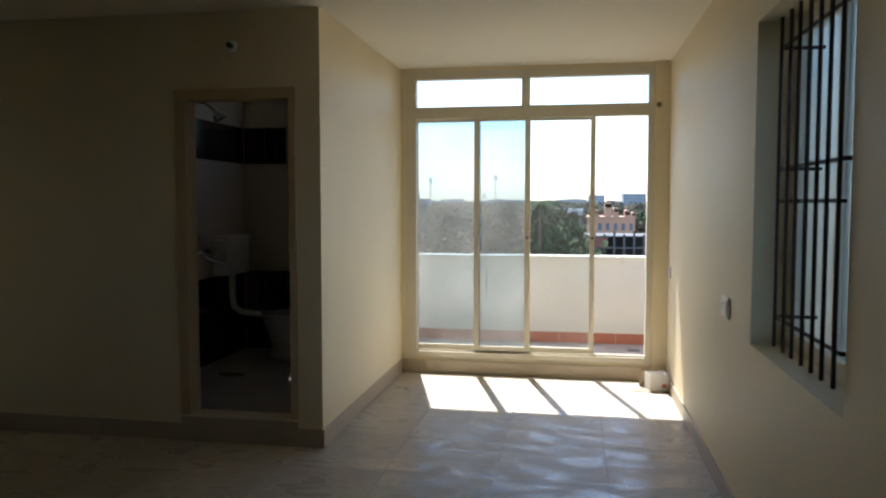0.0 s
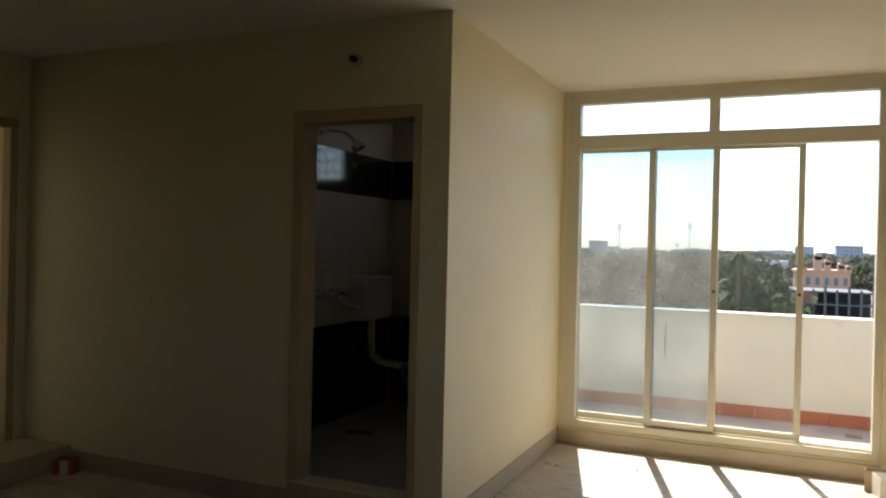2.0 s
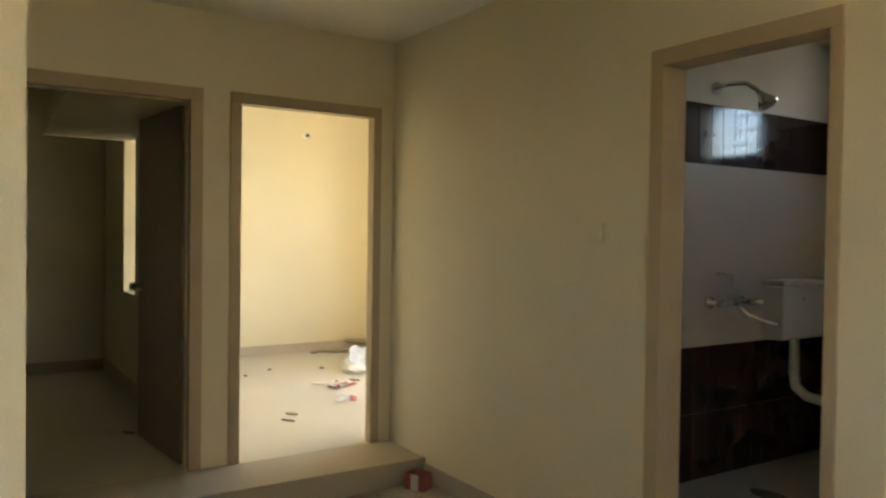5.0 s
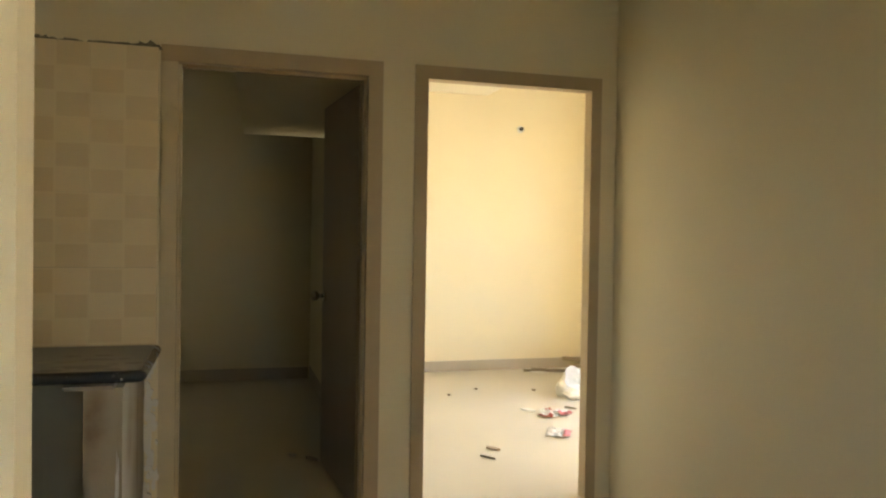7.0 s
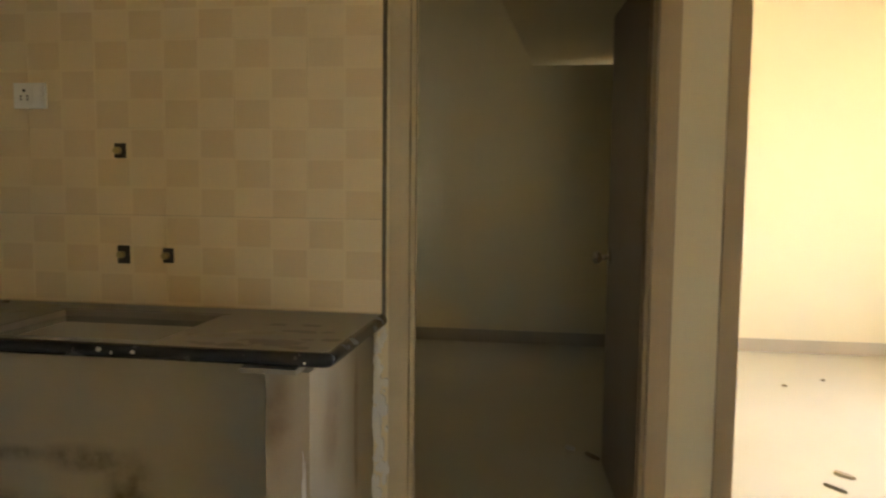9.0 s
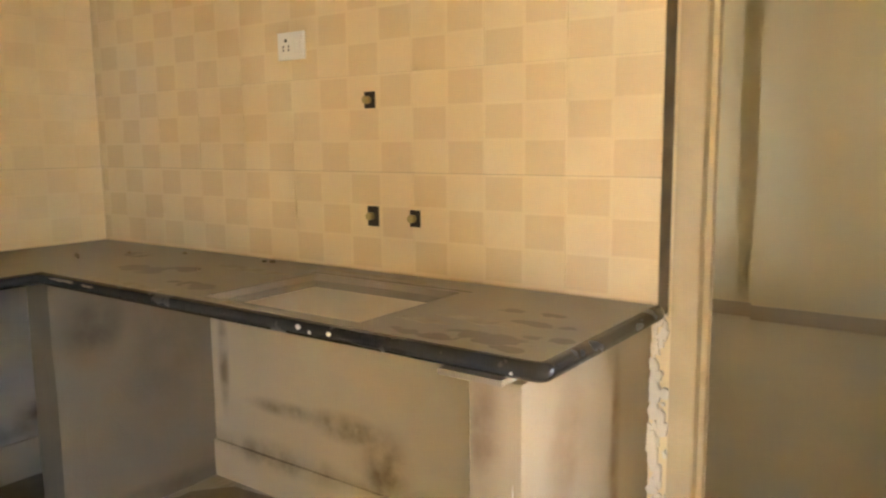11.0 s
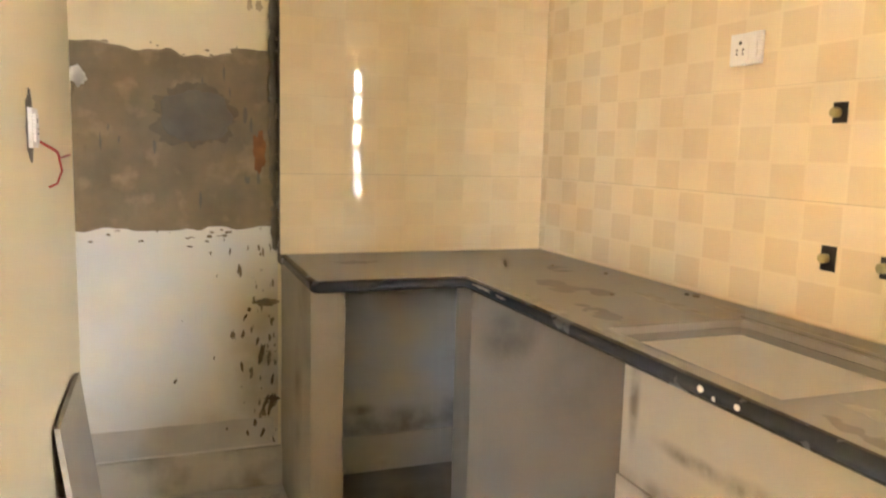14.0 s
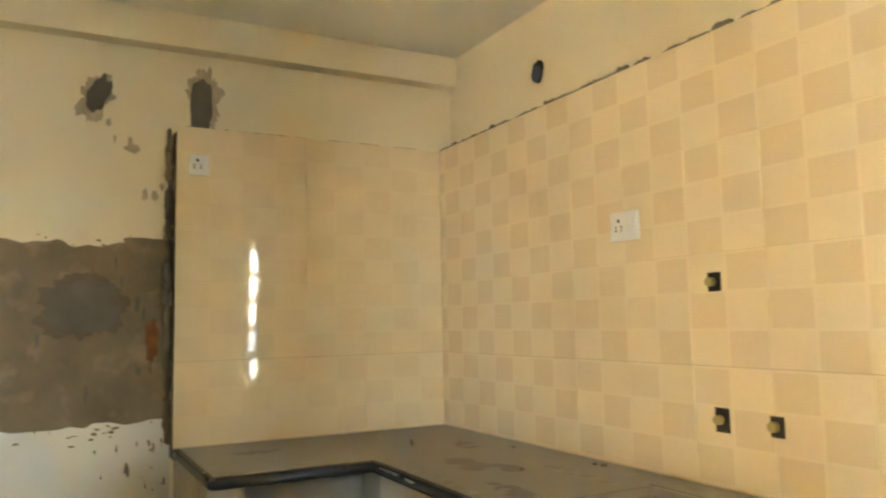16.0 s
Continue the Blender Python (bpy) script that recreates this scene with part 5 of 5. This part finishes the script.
thing("bib_tap", bm, CHROME, "small chrome tap low on the bathroom wall", "tap")
cis = empty("toilet_cistern", (-3.02, 6.2, 0.86), "white plastic cistern on the bathroom wall", "cistern")
sub("tank", boxes((-3.10, 5.96, 0.86, -2.965, 6.40, 1.16), bevel=0.018), CISTERN, cis)
sub("lid", boxes((-3.10, 5.95, 1.162, -2.955, 6.41, 1.195), bevel=0.01), CISTERN, cis)
sub("push_button", boxes((-2.966, 6.15, 1.08, -2.958, 6.21, 1.10), bevel=0.002), CISTERN, cis)
bm = bmesh.new()
tube(bm, [(-3.03, 6.18, 0.86), (-3.03, 6.18, 0.66), (-3.015, 6.18, 0.58), (-2.95, 6.18, 0.535), (-2.84, 6.18, 0.525), (-2.70, 6.18, 0.51)], 0.028, 14)
sub("flush_pipe", bm, CISTERN, cis)
wc = empty("toilet", (-2.5, 6.18, 0.14), "white ceramic toilet bowl on the bathroom floor", "toilet")


def oval(rows):
    bm = bmesh.new()
    rings = []
    for cx, rx, ry, z in rows:
        rings.append([bm.verts.new((cx + rx * math.cos(a), 6.18 + ry * math.sin(a), z)) for a in [2 * math.pi * k / 28 for k in range(28)]])
    for q, r in zip(rings, rings[1:]):
        for k in range(28):
            bm.faces.new((q[k], q[(k + 1) % 28], r[(k + 1) % 28], r[k])).smooth = True
    bm.faces.new(rings[0])
    bm.faces.new(rings[-1])
    return bm


sub("bowl", oval([(-2.56, 0.15, 0.11, 0.141), (-2.56, 0.14, 0.10, 0.20), (-2.54, 0.13, 0.10, 0.27), (-2.52, 0.18, 0.15, 0.36), (-2.50, 0.245, 0.18, 0.45), (-2.50, 0.255, 0.19, 0.50), (-2.50, 0.25, 0.185, 0.515), (-2.49, 0.17, 0.125, 0.505), (-2.49, 0.12, 0.09, 0.38)]), CERAMIC, wc)
sub("seat", oval([(-2.50, 0.255, 0.19, 0.517), (-2.50, 0.26, 0.195, 0.53), (-2.50, 0.25, 0.185, 0.542)]), CISTERN, wc)
thing("bath_drain", blob((-2.75, 5.55, 0.141), (1, 0, 0), (0, 1, 0), 0.22, 0.12, 0.2, 0.003, 24, 44), CEMENT_GREY, "dark stain round the bathroom floor drain", "stain")

# ---- bedroom window ----
bw = empty("window_4", (-5.8, 6.27, BWZ0), "bedroom sliding window with cream frame", "window", kind="structure")
sub("window_frame", boxes((BWX0, 6.25, BWZ0, BWX0 + 0.05, 6.31, BWZ1), (BWX1 - 0.05, 6.25, BWZ0, BWX1, 6.31, BWZ1), (BWX0 + 0.05, 6.25, BWZ1 - 0.05, BWX1 - 0.05, 6.31, BWZ1), (BWX0 + 0.05, 6.25, BWZ0, BWX1 - 0.05, 6.31, BWZ0 + 0.05), (-6.10, 6.26, BWZ0 + 0.05, -6.05, 6.30, BWZ1 - 0.05), (-5.50, 6.26, BWZ0 + 0.05, -5.45, 6.30, BWZ1 - 0.05), bevel=0.002), ALU, bw)
for k in range(1, 5):
    z = BWZ0 + (BWZ1 - BWZ0) * k / 5
    sub("cross_bar", boxes((BWX0, 6.315, z - 0.045, BWX1, 6.335, z + 0.045)), STEEL_BAR, bw)
for x in (-6.35, -5.95, -5.45, -5.03):
    sub("bar", boxes((x - 0.02, 6.337, BWZ0, x + 0.02, 6.345, BWZ1)), STEEL_BAR, bw)

# ---- outdoors ----
GZ = -13.0
EARTH = mat("dry earth and scrub", (0.20, 0.16, 0.11), 0.95, var=0.3, scale=0.02, fine=0.3, bump=0.0, stain=(0.10, 0.12, 0.05), amount=0.5, stain_scale=0.03)
LEAF = mat("green leaves", (0.055, 0.08, 0.035), 0.8, var=0.4, scale=0.6, fine=3.0, bump=0.0, spec=0.08)
# olive made lighter, so that the haze sits in the leaf colour
LEAF_DRY = mat("olive leaves paled by haze", (0.12, 0.11, 0.075), 0.9, var=0.35, scale=0.5, fine=3.0, bump=0.0, spec=0.08)
BARK = mat("bark", (0.12, 0.09, 0.065), 0.9, var=0.3, scale=3, fine=20)
bm = bmesh.new()
vs = [bm.verts.new(p) for p in ((-4000, 8.8, GZ), (4000, 8.8, GZ), (4000, 4500, GZ - 10), (-4000, 4500, GZ - 10))]
bm.faces.new(vs)
structure("ground", bm, EARTH, "dry earth and scrub far below the balcony", "ground")


def tree(height, spread, seed, m, leaves=700):
    """A tapered trunk with limbs and a crown of many leaf clumps with gaps."""
    rr = random.Random(seed)
    e = empty("tree", (0, 0, 0), "hazy green tree standing in the neighbourhood below", "tree", group="trees below the balcony")
    bm = bmesh.new()
    th = height * 0.42
    tube(bm, [(0, 0, 0), (0.1, 0.05, th * 0.5), (0, 0.1, th)], [height * 0.03, height * 0.022, height * 0.016], 7)
    tips = []
    for k in range(7):
        a = 2 * math.pi * k / 7 + rr.random()
        tip = Vector((math.cos(a) * spread * rr.uniform(0.3, 0.75), math.sin(a) * spread * rr.uniform(0.3, 0.75), height * rr.uniform(0.6, 0.92)))
        tube(bm, [(0, 0.1, th * rr.uniform(0.7, 1.0)), tuple(tip * 0.5 + Vector((0, 0, th * 0.5))), tuple(tip)], [height * 0.012, height * 0.008, 0.03], 5)
        tips.append(tip)
    part("trunk", bm, BARK, e)
    verts, faces = [], []
    for k in range(leaves):
        c = rr.choice(tips) + Vector((rr.gauss(0, 1), rr.gauss(0, 1), rr.gauss(0, 0.7))) * spread * 0.24
        s = spread * rr.uniform(0.10, 0.20)
        u = Vector((rr.gauss(0, 1), rr.gauss(0, 1), rr.gauss(0, 1))).normalized()
        v = u.orthogonal().normalized()
        i = len(verts)
        verts += [c - u * s, c + v * s * 0.6, c + u * s, c - v * s * 0.6 + u.cross(v) * s * 0.3]
        faces.append((i, i + 1, i + 2, i + 3))
    me = bpy.data.meshes.new("crown")
    me.from_pydata([tuple(v) for v in verts], [], faces)
    me.materials.append(m)
    c = new("crown", me)
    c.parent = e
    return e


def at_px(px, d):
    """Across-position at distance d of a direction counted along the window."""
    return -0.07 + d * (-0.2185 + (px - 742) * 0.000735)


kinds = [tree(12.5, 5.0, 1, LEAF), tree(11.5, 5.5, 2, LEAF_DRY), tree(13.0, 4.5, 3, LEAF_DRY)]
rt = random.Random(11)
firsts = [(1012, 95, 0, 0.92), (860, 130, 1, 0.95), (790, 120, 2, 0.96)]
for k, (px, d, i, s) in enumerate(firsts):
    kinds[i].matrix_world = Matrix.Translation((at_px(px, d), d, GZ)) @ Matrix.Scale(s, 4)
n = 0
for k in range(150):
    d = 110 + 420 * rt.random() ** 1.3
    px = rt.uniform(700, 1170)
    if px > 1040 and d < 175:
        continue
    src = kinds[rt.randrange(3)] if px > 930 else kinds[1 + rt.randrange(2)]
    s = rt.uniform(0.7, 1.02) if d > 160 else rt.uniform(0.6, 0.85)
    copy_thing(src, Matrix.Translation((at_px(px, d), d, GZ)) @ pose(0, 0, 0, 0, 0, rt.uniform(0, 360)) @ Matrix.Scale(s / src.scale[0], 4))

# palm
palm = empty("palm_tree", (0, 0, 0), "tall palm tree with drooping fronds", "tree")
bm = bmesh.new()
tube(bm, [(0, 0, 0), (0.15, 0, 5), (0.05, 0, 10), (0.1, 0, 13.2)], [0.28, 0.2, 0.17, 0.14], 9)
part("trunk", bm, BARK, palm)
rp = random.Random(3)
for k in range(36):
    a, up = 2 * math.pi * k / 36 + rp.random() * 0.3, rp.uniform(-0.5, 1.0)
    bm = bmesh.new()
    prev = None
    for j in range(9):
        f = j / 8
        r = 2.6 * f
        p = Vector((0.1 + r * math.cos(a), r * math.sin(a), 13.2 + up * 1.6 * f - 1.9 * f * f))
        w = 0.17 * math.sin(math.pi * min(1, 0.12 + f * 0.85))
        side = Vector((-math.sin(a), math.cos(a), 0)) * w
        row = [bm.verts.new(p - side - Vector((0, 0, w * 0.8))), bm.verts.new(p), bm.verts.new(p + side - Vector((0, 0, w * 0.8)))]
        if prev:
            bm.faces.new((prev[0], prev[1], row[1], row[0]))
            bm.faces.new((prev[1], prev[2], row[2], row[1]))
        prev = row
    part("frond", bm, LEAF, palm)
palm.matrix_world = Matrix.Translation((at_px(976, 92), 92, GZ)) @ Matrix.Scale(1.09, 4)

PEACH = mat("peach painted house wall", (0.50, 0.30, 0.20), 0.8, var=0.1, scale=0.3, fine=3)
BRICKRED = mat("raw brick wall", (0.26, 0.12, 0.08), 0.9, var=0.15, scale=0.5, fine=6)
CONCRETE = mat("bare concrete frame", (0.12, 0.115, 0.11), 0.9, var=0.15, scale=0.4, fine=4)
SHADOW_IN = mat("dark wall for interior shade", (0.05, 0.05, 0.05), 0.9)
# distance haze is mixed into these two facade colours: pale and bluish
FARWHITE = mat("white facade tinted by haze", (0.46, 0.48, 0.50), 0.9, var=0.06, scale=0.1, fine=1)
FARGREY = mat("blue grey facade tinted by haze", (0.33, 0.36, 0.40), 0.9, var=0.06, scale=0.1, fine=1)
PANE_FAR = mat("dark window of a far house", (0.12, 0.14, 0.16), 0.3, bump=0.0)


def house(name, px0, px1, d, z1, depth, m, label, rows=0, cols=0, roof=True, z0=GZ):
    x0, x1 = at_px(px0, d), at_px(px1, d)
    e = empty(name, ((x0 + x1) / 2, d, z0), label, "building")
    sub("wall", boxes((x0, d, z0, x1, d + depth, z1)), m, e)
    if roof:
        sub("roof", boxes((x0 - 0.3, d - 0.3, z1, x1 + 0.3, d + depth, z1 + 0.35)), m, e)
    for r in range(rows):
        for c in range(cols):
            w, h = (x1 - x0) / cols, 3.1
            zz = z1 - 2.6 - r * h
            xx = x0 + w * (c + 0.28)
            sub("window", boxes((xx, d - 0.06, zz, xx + w * 0.44, d + 0.02, zz + 1.5)), PANE_FAR, e)
    return e


oh = house("apartment_building", 1062, 1142, 165, -1.9, 12, PEACH, "peach painted apartment house with arched roof parapets", 2, 6)
for k, (px, w, h) in enumerate(((1072, 8, 1.0), (1090, 12, 2.6), (1105, 9, 1.5), (1124, 10, 0.9), (1136, 7, 0.6))):
    x, ww = at_px(px, 165), w * 0.000735 * 165
    bm = boxes((x, 164.8, -1.55, x + ww, 168, -1.55 + h))
    tube(bm, [(x + ww / 2, 164.8, -1.55 + h), (x + ww / 2, 168, -1.55 + h)], ww / 2, 16)
    sub("roof_turret", bm, PEACH, oh)
cf = empty("concrete_frame_building", (at_px(1110, 135), 135, GZ), "unfinished concrete frame building with open storeys", "building")
x0, x1 = at_px(1056, 135), at_px(1175, 135)
for k in range(5):
    z = -4.6 - 2.0 * k
    sub("slab", boxes((x0, 135, z, x1, 147, z + 0.25)), CONCRETE, cf)
for k in range(8):
    x = x0 + (x1 - x0) * k / 7
    sub("column", boxes((x - 0.18, 135.1, GZ, x + 0.18, 135.5, -4.4 + (0.9 if k % 2 else 0.3))), CONCRETE, cf)
# near-black rear wall stands for the shade inside the open storeys
sub("rear_wall", boxes((x0, 139, GZ, x1, 139.3, -4.6)), SHADOW_IN, cf)
sub("infill", boxes((x0, 135.2, -6.5, x0 + 4, 135.4, -4.6)), BRICKRED, cf)
house("apartment_building", 998, 1052, 340, -2.0, 20, FARWHITE, "long white industrial building behind the trees", 2, 12)
house("apartment_building", 1000, 1060, 250, -9.5, 14, BRICKRED, "low brick red building behind the palm", 1, 8)
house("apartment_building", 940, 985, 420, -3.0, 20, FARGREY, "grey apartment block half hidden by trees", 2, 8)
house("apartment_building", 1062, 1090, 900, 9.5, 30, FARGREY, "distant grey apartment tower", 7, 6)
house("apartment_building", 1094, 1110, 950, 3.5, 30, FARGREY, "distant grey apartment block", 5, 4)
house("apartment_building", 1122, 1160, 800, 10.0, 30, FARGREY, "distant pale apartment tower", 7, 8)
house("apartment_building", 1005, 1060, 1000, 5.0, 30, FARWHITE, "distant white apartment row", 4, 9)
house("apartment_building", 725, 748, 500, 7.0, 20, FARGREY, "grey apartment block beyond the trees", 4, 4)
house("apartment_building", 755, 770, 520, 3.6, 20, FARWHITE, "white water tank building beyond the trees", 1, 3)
for px, d in ((905, 180), (955, 200), (880, 230), (830, 210), (965, 150)):
    house("small_house", px, px + 22, d, GZ + 4.5, 8, rt.choice((PEACH, FARWHITE, BRICKRED)), "small low house between the trees", 1, 3)
far = bmesh.new()
for k in range(260):
    px = rt.uniform(640, 1260)
    d = rt.uniform(700, 1500)
    w, h = rt.uniform(8, 26), rt.uniform(6, 15) * (d / 1000)
    x = at_px(px, d)
    box(far, x, d, GZ - 6, x + w, d + 10, GZ + h)
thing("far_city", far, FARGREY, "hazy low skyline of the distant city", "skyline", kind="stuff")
wood = []
wf = []
for k in range(9000):
    d = rt.uniform(420, 1100)
    px = rt.uniform(620, 1280)
    c = Vector((at_px(px, d), d, GZ + rt.uniform(1, 12.5) * (0.8 + d / 3000)))
    s = rt.uniform(1.5, 4.0)
    i = len(wood)
    u = Vector((rt.gauss(0, 1), rt.gauss(0, 0.4), rt.gauss(0, 0.7))).normalized() * s
    v = u.orthogonal().normalized() * s * 0.6
    wood += [tuple(c - u), tuple(c + v), tuple(c + u), tuple(c - v)]
    wf.append((i, i + 1, i + 2, i + 3))
me = bpy.data.meshes.new("far_woods")
me.from_pydata(wood, [], wf)
me.materials.append(LEAF_DRY)
tagged(new("far_woods", me), "hazy olive treetops towards the horizon", "woods", kind="stuff")
for px, d, h in ((779, 330, 26.0), (898, 330, 27.0), (878, 420, 20)):
    x = at_px(px, d)
    e = empty("telecom_mast", (x, d, GZ), "thin lattice telecom mast above the trees", "mast", group="telecom masts")
    for dx, dy in ((-0.6, 0), (0.6, 0), (0, 0.9)):
        bm = bmesh.new()
        tube(bm, [(x + dx, d + dy, GZ), (x + dx * 0.35, d + dy * 0.35, GZ + h)], 0.07, 4)
        sub("leg", bm, FARGREY, e)
    bm = bmesh.new()
    for k in range(12):
        z0, z1 = GZ + h * k / 12, GZ + h * (k + 1) / 12
        f0, f1 = 1 - 0.65 * k / 12, 1 - 0.65 * (k + 1) / 12
        tube(bm, [(x - 0.6 * f0, d, z0), (x + 0.6 * f1, d, z1)], 0.06, 4)
    sub("lattice", bm, FARGREY, e)
    sub("antenna", boxes((x - 0.8, d - 0.1, GZ + h - 3.2, x - 0.45, d + 0.1, GZ + h - 1.0), (x + 0.45, d - 0.1, GZ + h - 3.2, x + 0.8, d + 0.1, GZ + h - 1.0)), FARWHITE, e)

# ---- tiles, piece by piece ----
jit = random.Random(21)


def pieces(parent, mesh, name, places, tilt=0.0, along=0):
    for p in places:
        o = new(name, mesh)
        o.parent = parent
        o.location = p
        if tilt:
            o.rotation_euler = (jit.gauss(0, tilt) * (along == 1), jit.gauss(0, tilt) * (along == 0), jit.gauss(0, tilt))


kt = empty("kitchen_tiling_west", (0, 0, 0), "cream and tan checked glossy wall tiles above the worktop", "tiling", kind="structure")
ROWS_Z = (0.962, 1.270, 1.5635, 1.857)
HEIGHTS = (0.3062, 0.2930, 0.2930, 0.292)
for z, h in zip(ROWS_Z, HEIGHTS):
    full = mesh_of("wall_tile", boxes((-0.008, 0.0, 0.0, 0.0, 0.2494, h), bevel=0.0005), TILE_W)
    pieces(kt, full, "wall_tile", [(TX, 2.305 - 0.25 * (i + 1), z) for i in range(9)], 0.0005)
    cut = mesh_of("wall_tile", boxes((-0.008, TY, 0.0, 0.0, 0.0546, h), bevel=0.0005), TILE_W)
    pieces(kt, cut, "wall_tile", [(TX, 0, z)])
ke = empty("kitchen_tiling_end", (0, 0, 0), "cream glossy wall tiles on the kitchen end wall", "tiling", kind="structure")
for z, h in zip(ROWS_Z, HEIGHTS):
    full = mesh_of("wall_tile", boxes((0.0, -0.008, 0.0, 0.2494, 0.0, h), bevel=0.0005), TILE_B)
    pieces(ke, full, "wall_tile", [(-3.376 - 0.25 * (i + 1), TY, z) for i in range(4)], 0.0005, 1)
    cut = mesh_of("wall_tile", boxes((TX + 0.0005, -0.008, 0.0, -4.3766, 0.0, h), bevel=0.0006), TILE_B)
    pieces(ke, cut, "wall_tile", [(0, TY, z)])
bt = empty("bathroom_tiling", (0, 0, 0), "dark maroon strip tiles on the bathroom walls", "tiling", kind="structure")
band_w = mesh_of("dark_tile", boxes((-3.108, 0, 0, -3.10, 0.0955, 0.317), bevel=0.0012), BATH_DARK)
dado_w = mesh_of("dark_tile", boxes((-3.108, 0, 0, -3.10, 0.0955, 0.352), bevel=0.0012), BATH_DARK)
band_n = mesh_of("dark_tile", boxes((0, 6.60, 0, 0.0955, 6.608, 0.317), bevel=0.0012), BATH_DARK)
dado_n = mesh_of("dark_tile", boxes((0, 6.60, 0, 0.0955, 6.608, 0.352), bevel=0.0012), BATH_DARK)
pieces(bt, band_w, "dark_tile", [(0, 6.598 - 0.1 * (i + 1), 1.8165) for i in range(20)])
pieces(bt, dado_w, "dark_tile", [(0, 6.598 - 0.1 * (i + 1), z) for i in range(20) for z in (0.142, 0.4965)])
pieces(bt, band_n, "dark_tile", [(-3.098 + 0.1 * i, 0, 1.8165) for i in range(4)])
pieces(bt, dado_n, "dark_tile", [(-3.098 + 0.1 * i, 0, z) for i in range(13) for z in (0.142, 0.4965)])
ft = empty("floor_tiling", (0, 0, 0), "dusty beige vitrified floor tiles", "tiling", kind="structure")
flo = mesh_of("floor_tile", boxes((0.001, 0.001, -0.006, 0.599, 0.599, 0.0)), FLOOR)
pieces(ft, flo, "floor_tile", [(0.64 - 0.6 * (i + 1), 6.49 - 0.6 * (j + 1), 0) for i in range(9) for j in range(16) if not (6.49 - 0.6 * (j + 1) > 4.5 and 0.64 - 0.6 * (i + 1) < -2.3)])
